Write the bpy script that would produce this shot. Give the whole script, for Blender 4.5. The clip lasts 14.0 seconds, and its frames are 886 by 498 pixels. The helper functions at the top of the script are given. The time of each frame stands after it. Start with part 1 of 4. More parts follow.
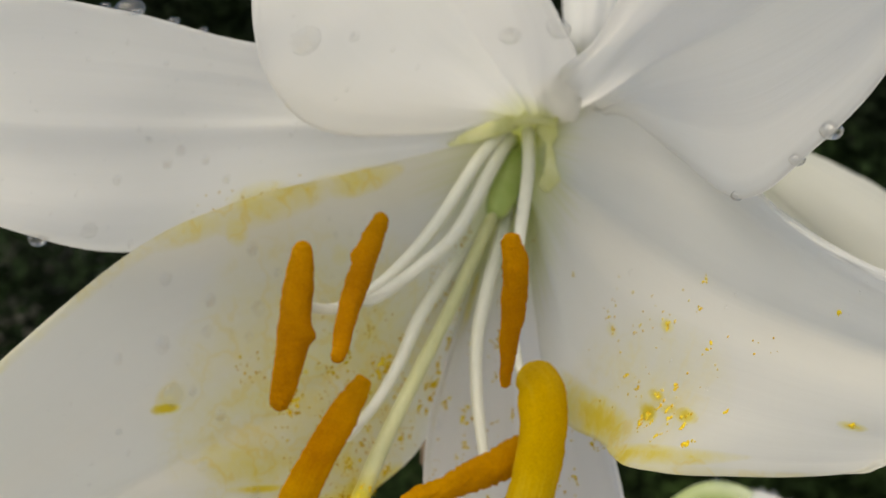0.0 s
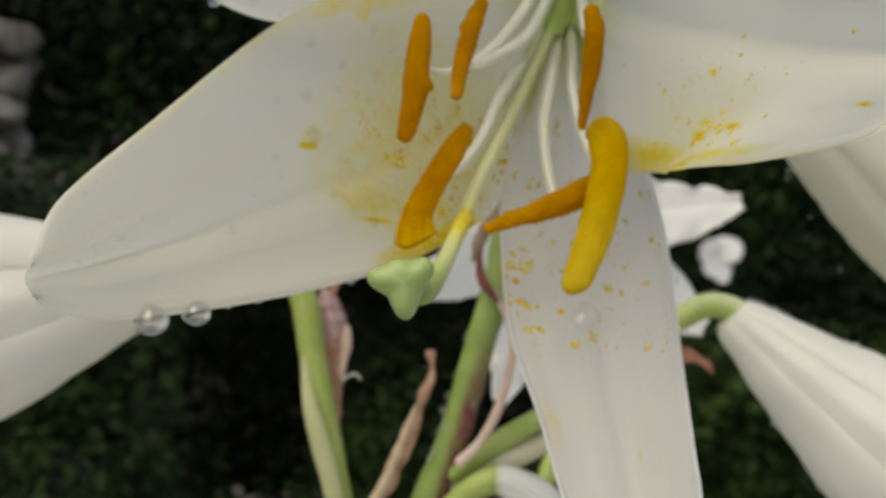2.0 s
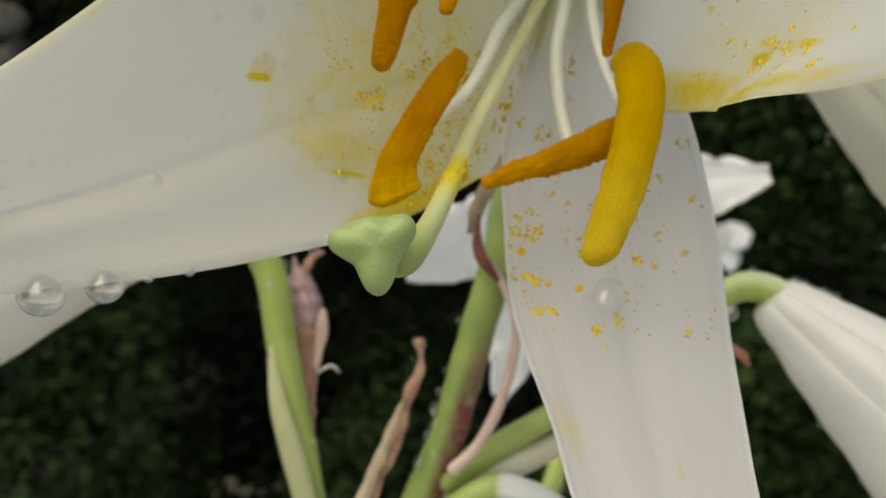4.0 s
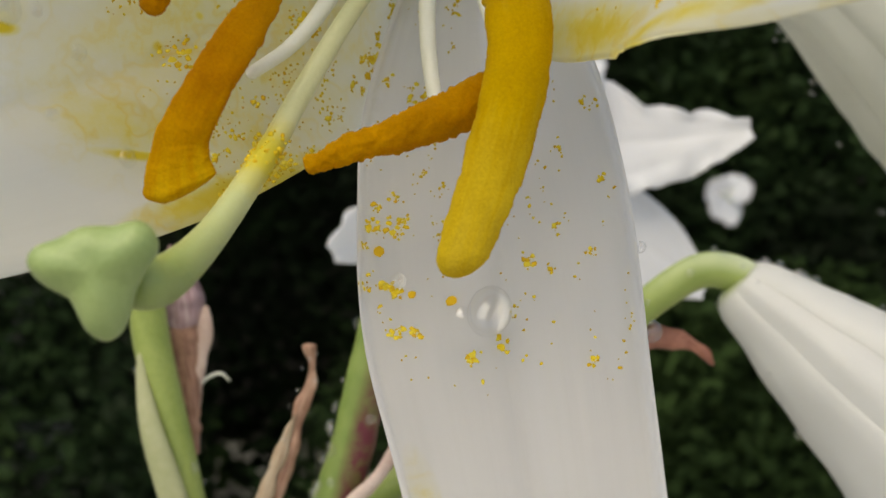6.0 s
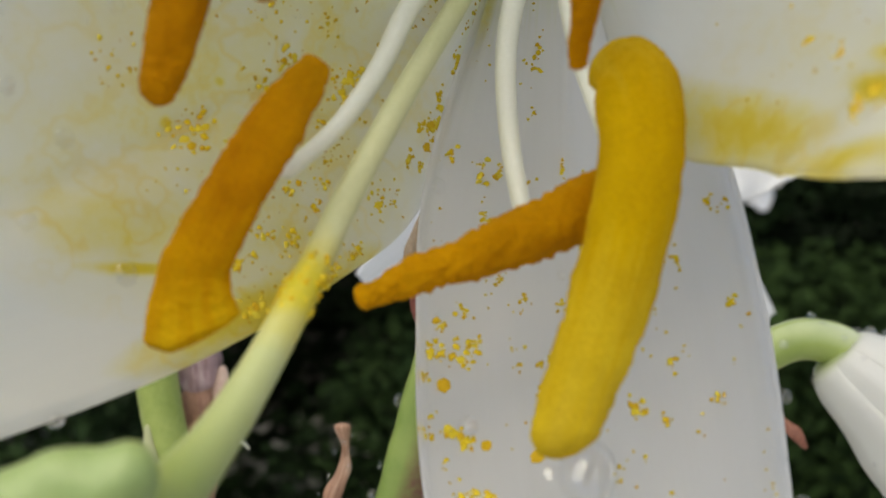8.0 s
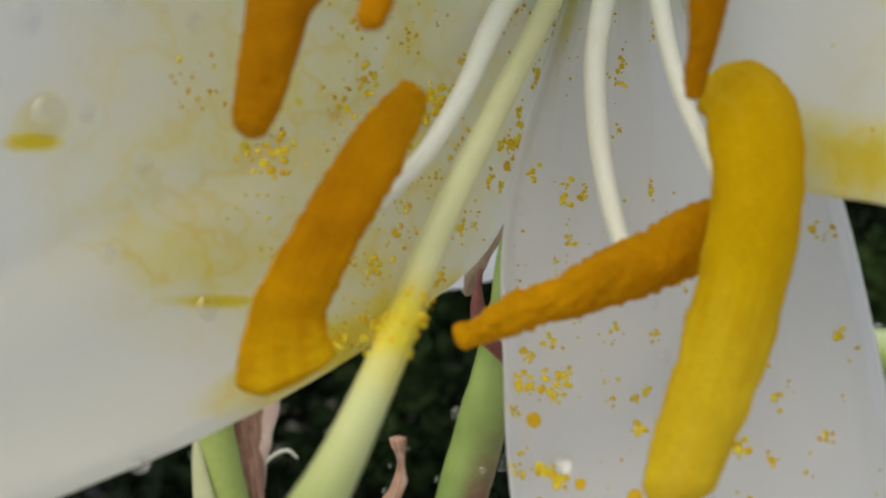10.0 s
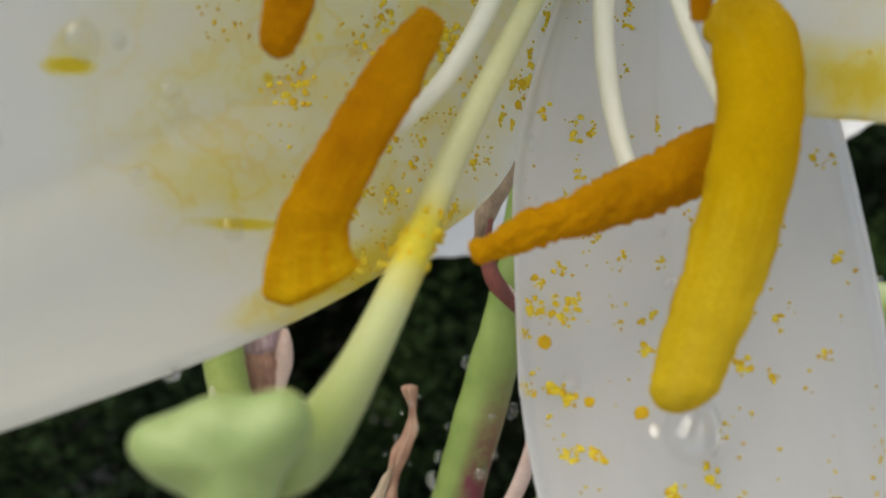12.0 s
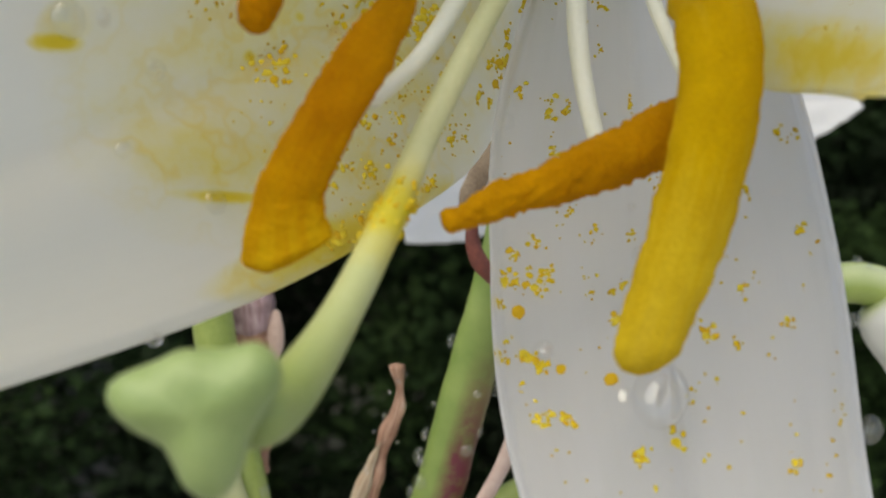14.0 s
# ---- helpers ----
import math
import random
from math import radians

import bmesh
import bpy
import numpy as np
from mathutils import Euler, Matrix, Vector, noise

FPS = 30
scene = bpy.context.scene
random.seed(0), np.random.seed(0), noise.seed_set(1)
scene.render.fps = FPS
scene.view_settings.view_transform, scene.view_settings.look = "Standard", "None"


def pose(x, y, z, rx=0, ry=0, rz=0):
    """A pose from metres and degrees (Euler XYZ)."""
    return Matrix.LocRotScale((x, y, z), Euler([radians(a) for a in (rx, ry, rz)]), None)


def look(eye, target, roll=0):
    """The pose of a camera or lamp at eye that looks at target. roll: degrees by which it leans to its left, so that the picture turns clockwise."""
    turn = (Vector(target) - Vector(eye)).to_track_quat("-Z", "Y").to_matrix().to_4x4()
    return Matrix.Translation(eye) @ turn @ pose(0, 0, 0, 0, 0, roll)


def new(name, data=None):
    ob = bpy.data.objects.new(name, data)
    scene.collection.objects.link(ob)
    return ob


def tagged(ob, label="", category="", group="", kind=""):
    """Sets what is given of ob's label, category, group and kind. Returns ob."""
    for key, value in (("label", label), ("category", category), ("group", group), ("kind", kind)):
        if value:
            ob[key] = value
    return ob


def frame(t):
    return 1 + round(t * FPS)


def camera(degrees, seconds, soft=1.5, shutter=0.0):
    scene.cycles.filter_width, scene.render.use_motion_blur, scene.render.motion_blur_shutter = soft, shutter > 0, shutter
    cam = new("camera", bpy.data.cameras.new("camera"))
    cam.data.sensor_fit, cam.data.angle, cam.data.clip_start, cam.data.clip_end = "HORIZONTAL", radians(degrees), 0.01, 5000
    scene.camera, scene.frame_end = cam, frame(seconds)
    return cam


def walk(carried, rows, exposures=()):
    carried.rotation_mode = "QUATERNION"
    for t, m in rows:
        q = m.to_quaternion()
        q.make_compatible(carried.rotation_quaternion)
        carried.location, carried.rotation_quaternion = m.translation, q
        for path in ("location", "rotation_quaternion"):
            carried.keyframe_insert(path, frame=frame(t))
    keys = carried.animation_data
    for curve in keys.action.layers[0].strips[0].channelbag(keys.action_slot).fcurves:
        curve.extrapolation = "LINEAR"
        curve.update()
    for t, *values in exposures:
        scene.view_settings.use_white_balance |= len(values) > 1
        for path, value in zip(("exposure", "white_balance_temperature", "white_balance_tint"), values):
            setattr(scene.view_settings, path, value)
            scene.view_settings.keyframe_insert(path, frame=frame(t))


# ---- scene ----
cam = camera(41.8, 14.0)
METRES, EYE, TILT, LEAN, TURN = 0.25, 0.9, -5.0, 0.0, 0.0
ROWS = [
    (0.0, 0.0, 0.0, 0.0, 0.0, 0.0, -0.0),
    (0.5, -0.0226, -0.0506, -0.0435, -0.67, 0.09, -0.63),
    (1.0, -0.0427, -0.0982, -0.0939, -1.75, 0.03, -1.22),
    (1.5, -0.0534, -0.129, -0.151, -2.33, -0.09, -1.27),
    (2.0, -0.0914, -0.1504, -0.1406, -2.95, -0.23, -1.24),
    (2.5, -0.1045, -0.1459, -0.1338, -3.08, -0.4, -1.43),
    (5.0, -0.0136, 0.1081, -0.1803, -2.78, -1.51, -1.03),
    (5.5, 0.018, 0.1302, -0.1856, -2.61, -2.8, -0.2),
    (6.0, 0.0032, 0.1526, -0.1392, -2.53, -2.92, 0.02),
    (6.5, -0.0231, 0.1974, -0.086, -2.33, -3.75, -0.62),
    (7.0, -0.0194, 0.2228, -0.0755, -2.02, -3.96, -0.49),
    (7.5, -0.0206, 0.2437, -0.0853, -1.95, -4.18, -0.42),
    (8.0, -0.0142, 0.2572, -0.0904, -1.71, -4.65, -0.71),
    (8.5, -0.015, 0.2741, -0.0953, -1.29, -4.95, -0.7),
    (9.0, -0.0364, 0.2855, -0.0757, -1.24, -5.39, -0.75),
    (11.5, -0.0397, 0.2568, -0.0891, -0.92, -5.84, -0.6),
    (12.0, -0.0413, 0.2584, -0.0951, -0.9, -6.14, -0.71),
    (12.5, -0.0335, 0.2528, -0.0918, -0.75, -6.23, -0.38),
    (13.0, -0.0359, 0.2471, -0.0921, -0.9, -6.23, -0.65),
    (13.5, -0.0532, 0.2607, -0.0867, -1.04, -6.46, -0.85),
    (14.0, -0.0333, 0.2453, -0.1008, -0.84, -6.41, -0.62),
]
walk(cam, [(t, pose(0, 0, EYE, TILT, LEAN, TURN) @ pose(METRES * x, METRES * y, METRES * z, 90 + pitch, roll, yaw)) for t, x, y, z, yaw, pitch, roll in ROWS],
     [(0.0, 0.6, 8100, 4), (0.8, 0.52, 8350, 2), (2.5, 0.52, 8350, 1), (5.0, 0.57, 8350, 1), (5.5, 0.58, 8150, 2), (6.5, 0.62, 7950, 3), (7.5, 0.66, 7550, 2), (14.0, 0.63, 7500, 2)])

# ---- world, sun, exposure ----
world = bpy.data.worlds.new("sky")
scene.world = world
world.use_nodes = True
wn, wl = world.node_tree.nodes, world.node_tree.links
sky = wn.new("ShaderNodeTexSky")
sky.sky_type, sky.sun_disc = "NISHITA", False
sky.sun_elevation, sky.sun_rotation = radians(58), radians(190)
sky.dust_density, sky.air_density = 2.0, 0.6
wl.new(sky.outputs[0], wn["Background"].inputs[0])
wn["Background"].inputs[1].default_value = 0.14
sun = new("sun", bpy.data.lights.new("sun", "SUN"))
sun.data.energy, sun.data.angle, sun.data.color = 1.4, radians(60), (1.0, 0.97, 0.93)
sun.matrix_world = look((-1.25, -0.55, 2.0), (0, 0, 0))

# ---- helpers for shapes ----
MM = 0.001


def mm(points):
    return [Vector(p) * MM for p in points]


def along(points, s):
    """A smooth curve through the points, s from 0 to 1."""
    n = len(points) - 1
    k = min(int(s * n), n - 1)
    f = s * n - k
    p1, p2 = points[k], points[k + 1]
    p0 = points[k - 1] if k else p1 * 2 - p2
    p3 = points[k + 2] if k + 2 <= n else p2 * 2 - p1
    return 0.5 * (2 * p1 + (p2 - p0) * f + (2 * p0 - 5 * p1 + 4 * p2 - p3) * f * f + (3 * p1 - p0 - 3 * p2 + p3) * f ** 3)


def level(values, s):
    """A smooth value through the numbers, s from 0 to 1."""
    return along([Vector((v, 0, 0)) for v in values], s).x


def finish(bm, name, material, parent=None, smooth=True):
    me = bpy.data.meshes.new(name)
    bmesh.ops.recalc_face_normals(bm, faces=bm.faces)
    bm.to_mesh(me)
    bm.free()
    if smooth:
        me.polygons.foreach_set("use_smooth", [True] * len(me.polygons))
    me.materials.append(material)
    ob = new(name, me)
    ob.parent = parent
    return ob


def part(name, bm, material, parent, label="", smooth=True):
    ob = finish(bm, name, material, parent, smooth)
    if label:
        ob["label"] = label
    return ob


def thing(name, label, category, group="", kind=""):
    return tagged(new(name), label, category, group, kind)


def tube(points, radii, sides=14, rings=28, flat=1.0, flat_dir=(0, 1, 0), lumps=0.0, lump_size=0.004, groove=0.0, ridges=0, seed=0.0, round_ends=True, crumbs=0.0, blunt=1.0, knobs=()):
    """A swept round or flattened body with closed, rounded ends. lumps: unevenness in metres."""
    bm = bmesh.new()
    uv = bm.loops.layers.uv.new("UVMap")
    where = {}
    steps = [0.5 * i / rings + 0.25 * (1 - math.cos(math.pi * i / rings)) for i in range(rings + 1)]
    pts = [along(points, k) for k in steps]
    run = [0.0]
    for a, b in zip(pts, pts[1:]):
        run.append(run[-1] + (b - a).length)
    prev = None
    ref = Vector(flat_dir).normalized()
    for i, p in enumerate(pts):
        s = steps[i]
        d = (pts[min(i + 1, rings)] - pts[max(i - 1, 0)]).normalized()
        side = d.cross(ref)
        side = side.normalized() if side.length > 1e-6 else d.orthogonal().normalized()
        up = side.cross(d).normalized()
        r = level(radii, s)
        reach = min(run[i], run[-1] - run[i]) / max(r * flat, 1e-6) * blunt
        r *= math.sqrt(max(1 - (1 - min(reach, 1)) ** 2, 0.01)) if round_ends else 1.0
        row = []
        for j in range(sides):
            a = 2 * math.pi * j / sides
            k = 1 - groove * math.exp(-((math.sin(a / 2 - math.pi / 4)) / 0.22) ** 2) if groove else 1.0
            if ridges:
                k += 0.06 * math.cos(ridges * a)
            for s0, a0, h in knobs:
                k += h * math.exp(-((s - s0) / 0.05) ** 2 - ((math.cos(a) - math.cos(a0)) ** 2 + (math.sin(a) - math.sin(a0)) ** 2) / 0.4)
            off = side * math.cos(a) * r * k + up * math.sin(a) * r * flat * k
            q = p + off
            if lumps:
                q = q + off.normalized() * lumps * noise.noise(q / lump_size + Vector((seed, 0, 0)))
            if crumbs:
                q = q + off.normalized() * crumbs * (noise.noise(q / 0.00055) + 0.6 * noise.noise(q / 0.00028))
            row.append(bm.verts.new(q))
            where[row[-1]] = (s, j / sides)
        if prev:
            for j in range(sides):
                bm.faces.new((prev[j], prev[(j + 1) % sides], row[(j + 1) % sides], row[j]))
        else:
            first = row
        prev = row
    for row, p in ((first, pts[0]), (prev, pts[-1])):
        c = bm.verts.new(p)
        for j in range(sides):
            bm.faces.new((row[j], row[(j + 1) % sides], c))
        where[c] = where[row[0]]
    for f in bm.faces:
        for lo in f.loops:
            lo[uv].uv = where[lo.vert]
    return bm


class Sheet:
    """A petal's surface, lofted across three guide curves. u runs from base to tip, v from -1 to 1 across."""

    def __init__(self, one, mid, two, rib=0.0006, ripple=0.0006, seed=0.0, waves=9.0, roll=0.0005, scallop=0.0):
        self.rails = [mm(one), mm(mid), mm(two)]
        self.rib, self.ripple, self.seed, self.waves, self.roll, self.scallop = rib, ripple, seed, waves, roll, scallop

    def raw(self, u, v):
        a, b, c = [along(r, u) for r in self.rails]
        return a * (v * (v - 1) / 2) + b * (1 - v * v) + c * (v * (v + 1) / 2)

    def normal(self, u, v):
        e = 0.01
        du = self.raw(min(u + e, 1), v) - self.raw(max(u - e, 0), v)
        dv = self.raw(u, v + e) - self.raw(u, v - e)
        n = du.cross(dv)
        n = n.normalized() if n.length > 1e-12 else Vector((0, -1, 0))
        return -n if n.y > 0 else n

    def at(self, u, v):
        p, n = self.raw(u, v), self.normal(min(u, 0.97), v)
        fade = min(1, 6 * u) * min(1, 5 * (1 - u))
        bump = -self.rib * math.exp(-(v / 0.10) ** 2) + 0.45 * self.rib * (math.exp(-((v - 0.32) / 0.14) ** 2) + math.exp(-((v + 0.32) / 0.14) ** 2))
        edge = self.ripple * abs(v) ** 3 * noise.noise(Vector((u * self.waves, v * 1.5, self.seed)))
        soft = 0.0007 * noise.noise(Vector((u * 4, v * 1.6, self.seed + 7)))
        soft += 0.00030 * noise.noise(Vector((u * 1.6, v * 5, self.seed + 3))) + 0.00012 * noise.noise(Vector((u * 3, v * 13, self.seed + 5)))
        roll = -self.roll * max(0.0, (abs(v) - 0.93) / 0.07) ** 2
        if self.scallop:
            p = p + (p - self.raw(u, 0.0)) * self.scallop * v * v * (v < 0) * (abs(math.sin(math.pi * (5.2 * u + 0.15 * self.seed))) - 0.6)
        return p + n * ((bump + edge + soft) * fade + roll)


def sheet_mesh(sheet, nu=64, nv=30):
    bm = bmesh.new()
    uv = bm.loops.layers.uv.new("UVMap")
    grid, where = [], {}
    for i in range(nu + 1):
        u = i / nu
        u = 1 - (1 - u) ** 1.35
        row = []
        for j in range(nv + 1):
            v = math.sin((-1 + 2 * j / nv) * math.pi / 2)
            v = 0.5 * v + 0.5 * (-1 + 2 * j / nv)
            vert = bm.verts.new(sheet.at(u, v))
            where[vert] = (u, 0.5 + v / 2)
            row.append(vert)
        grid.append(row)
    for i in range(nu):
        for j in range(nv):
            f = bm.faces.new((grid[i][j], grid[i][j + 1], grid[i + 1][j + 1], grid[i + 1][j]))
            for lo in f.loops:
                lo[uv].uv = where[lo.vert]
    return bm


def petal(name, sheet, material, parent, label="", thick=0.0005, nu=72, nv=48):
    ob = part(name, sheet_mesh(sheet, nu, nv), material, parent, label)
    m = ob.modifiers.new("thickness", "SOLIDIFY")
    m.thickness, m.offset = thick, 0.0
    return ob


# ---- materials ----
def material(name, rough=0.5, metal=0.0):
    m = bpy.data.materials.new(name)
    m.use_nodes = True
    b = m.node_tree.nodes["Principled BSDF"]
    b.inputs["Roughness"].default_value, b.inputs["Metallic"].default_value = rough, metal
    return m, m.node_tree.nodes, m.node_tree.links, b


def ramp(nodes, stops):
    r = nodes.new("ShaderNodeValToRGB")
    e = r.color_ramp.elements
    while len(e) < len(stops):
        e.new(0.5)
    for el, (pos, col) in zip(e, stops):
        el.position, el.color = pos, (*col, 1)
    return r


def noise_node(nodes, links, scale, detail=4.0, vector=None, rough=0.55):
    n = nodes.new("ShaderNodeTexNoise")
    n.inputs["Scale"].default_value, n.inputs["Detail"].default_value, n.inputs["Roughness"].default_value = scale, detail, rough
    if vector is not None:
        links.new(vector, n.inputs["Vector"])
    return n


def math_node(nodes, links, op, a, b=None, clamp=False):
    n = nodes.new("ShaderNodeMath")
    n.operation, n.use_clamp = op, clamp
    for k, x in enumerate((a, b)):
        if x is None:
            continue
        if isinstance(x, (int, float)):
            n.inputs[k].default_value = x
        else:
            links.new(x, n.inputs[k])
    return n.outputs[0]


def mix_color(nodes, links, fac, a, b):
    n = nodes.new("ShaderNodeMix")
    n.data_type = "RGBA"
    for socket, x in ((n.inputs[0], fac), (n.inputs[6], a), (n.inputs[7], b)):
        if isinstance(x, tuple):
            socket.default_value = (*x, 1)
        elif isinstance(x, (int, float)):
            socket.default_value = x
        else:
            links.new(x, socket)
    return n.outputs[2]


def two_scale(name, dark, light, scale, rough=0.6, bump=0.3, depth=0.0003, fine=9.0, metal=0.0):
    """A plain surface: a broad and a fine variation of colour, and fine relief."""
    m, n, l, b = material(name, rough, metal)
    co = n.new("ShaderNodeTexCoord").outputs["Object"]
    big = noise_node(n, l, scale, 5, co)
    small = noise_node(n, l, scale * fine, 4, co)
    mixed = math_node(n, l, "ADD", math_node(n, l, "MULTIPLY", big.outputs[0], 0.65), math_node(n, l, "MULTIPLY", small.outputs[0], 0.35))
    r = ramp(n, [(0.3, dark), (0.7, light)])
    l.new(mixed, r.inputs[0])
    l.new(r.outputs[0], b.inputs["Base Color"])
    bp = n.new("ShaderNodeBump")
    bp.inputs["Strength"].default_value, bp.inputs["Distance"].default_value = bump, depth
    l.new(small.outputs[0], bp.inputs["Height"])
    l.new(bp.outputs[0], b.inputs["Normal"])
    return m


def petal_material(name, stains=(), base=(0.62, 0.66, 0.14), white=(0.90, 0.895, 0.885), base_end=0.22, tint=(0.86, 0.86, 0.82), rough=0.42, edge=0.0, relief=0.24, through_light=0.78):
    """White petal: parallel veins along the length, greenish base, worn pollen stains at (u, v, length, width, strength), with two slants where they lie askew to the veins."""
    m, n, l, b = material(name, rough)
    uvn = n.new("ShaderNodeUVMap").outputs[0]
    sep = n.new("ShaderNodeSeparateXYZ")
    l.new(uvn, sep.inputs[0])
    obj = n.new("ShaderNodeTexCoord").outputs["Object"]
    stretch = n.new("ShaderNodeMapping")
    stretch.inputs["Scale"].default_value = (1.2, 46.0, 1.0)
    l.new(uvn, stretch.inputs[0])
    veins = noise_node(n, l, 1.0, 3, stretch.outputs[0])
    cloud = noise_node(n, l, 70.0, 4, obj)
    col = mix_color(n, l, math_node(n, l, "MULTIPLY", cloud.outputs[0], 0.45), white, tint)
    vein_fac = math_node(n, l, "MULTIPLY", math_node(n, l, "SUBTRACT", veins.outputs[0], 0.45, True), 0.5)
    col = mix_color(n, l, vein_fac, col, (0.83, 0.83, 0.80))
    g = ramp(n, [(0.0, (1, 1, 1)), (base_end * 0.5, (0.5, 0.5, 0.5)), (base_end, (0.0, 0.0, 0.0))])
    wob = math_node(n, l, "ADD", sep.outputs[0], math_node(n, l, "MULTIPLY", math_node(n, l, "SUBTRACT", veins.outputs[0], 0.5), 0.12))
    l.new(wob, g.inputs[0])
    col = mix_color(n, l, g.outputs[0], col, base)
    if edge:
        off = math_node(n, l, "ABSOLUTE", math_node(n, l, "SUBTRACT", sep.outputs[1], 0.5))
        rim = math_node(n, l, "MULTIPLY", math_node(n, l, "SUBTRACT", off, 0.34, True), edge * 6)
        col = mix_color(n, l, rim, col, (0.60, 0.66, 0.34))
    if stains:
        blot = noise_node(n, l, 260.0, 6, obj, 0.65)
        fleck = noise_node(n, l, 1500.0, 3, obj, 0.6)
        total = None
        for u, v, lu, wv, power, *slant in stains:
            ku, kv = slant or (0.0, 0.0)
            off_u, off_v = math_node(n, l, "SUBTRACT", sep.outputs[0], u), math_node(n, l, "SUBTRACT", sep.outputs[1], v)
            du = math_node(n, l, "DIVIDE", math_node(n, l, "ADD", off_u, math_node(n, l, "MULTIPLY", off_v, ku)), lu)
            dv = math_node(n, l, "DIVIDE", math_node(n, l, "ADD", off_v, math_node(n, l, "MULTIPLY", off_u, kv)), wv)
            r2 = math_node(n, l, "ADD", math_node(n, l, "MULTIPLY", du, du), math_node(n, l, "MULTIPLY", dv, dv))
            mask = math_node(n, l, "MULTIPLY", math_node(n, l, "SUBTRACT", 1.0, r2, True), power)
            total = mask if total is None else math_node(n, l, "MAXIMUM", total, mask)
        # washed-out pollen: a pale film, denser blots, and tide lines where the water dried
        wash = math_node(n, l, "MULTIPLY", total, math_node(n, l, "ADD", math_node(n, l, "MULTIPLY", math_node(n, l, "SUBTRACT", blot.outputs[0], 0.2), 1.7), math_node(n, l, "MULTIPLY", fleck.outputs[0], 0.15)), True)
        col = mix_color(n, l, math_node(n, l, "MULTIPLY", wash, 0.85), col, (0.85, 0.77, 0.20))
        tide = math_node(n, l, "SUBTRACT", 1.0, math_node(n, l, "MULTIPLY", math_node(n, l, "ABSOLUTE", math_node(n, l, "SUBTRACT", noise_node(n, l, 170.0, 3, obj, 0.5).outputs[0], 0.53)), 26.0), True)
        dense = math_node(n, l, "MULTIPLY", math_node(n, l, "SUBTRACT", blot.outputs[0], 0.56, True), 4.0)
        marks = math_node(n, l, "MULTIPLY", math_node(n, l, "MAXIMUM", math_node(n, l, "MULTIPLY", tide, 0.4), dense), math_node(n, l, "MULTIPLY", total, 1.3, True), True)
        col = mix_color(n, l, marks, col, (0.83, 0.66, 0.08))
        heavy = math_node(n, l, "MULTIPLY", math_node(n, l, "SUBTRACT", math_node(n, l, "ADD", total, math_node(n, l, "MULTIPLY", blot.outputs[0], 0.6)), 1.5), 1.2, True)
        col = mix_color(n, l, heavy, col, (0.84, 0.70, 0.09))
    l.new(col, b.inputs["Base Color"])
    thin = n.new("ShaderNodeMapping")
    thin.inputs["Scale"].default_value = (2.5, 150.0, 1.0)
    l.new(uvn, thin.inputs[0])
    streak = noise_node(n, l, 1.0, 2, thin.outputs[0])
    height = math_node(n, l, "ADD", math_node(n, l, "ADD", veins.outputs[0], math_node(n, l, "MULTIPLY", streak.outputs[0], 0.2)), math_node(n, l, "MULTIPLY", noise_node(n, l, 900.0, 3, obj).outputs[0], 0.25))
    bp = n.new("ShaderNodeBump")
    bp.inputs["Strength"].default_value, bp.inputs["Distance"].default_value = relief, 0.0004
    l.new(height, bp.inputs["Height"])
    l.new(bp.outputs[0], b.inputs["Normal"])
    b.inputs["Specular IOR Level"].default_value = 0.5
    tr = n.new("ShaderNodeBsdfTranslucent")
    l.new(col, tr.inputs[0])
    mx = n.new("ShaderNodeMixShader")
    mx.inputs[0].default_value = through_light
    l.new(b.outputs[0], mx.inputs[1])
    l.new(tr.outputs[0], mx.inputs[2])
    l.new(mx.outputs[0], n["Material Output"].inputs[0])
    return m


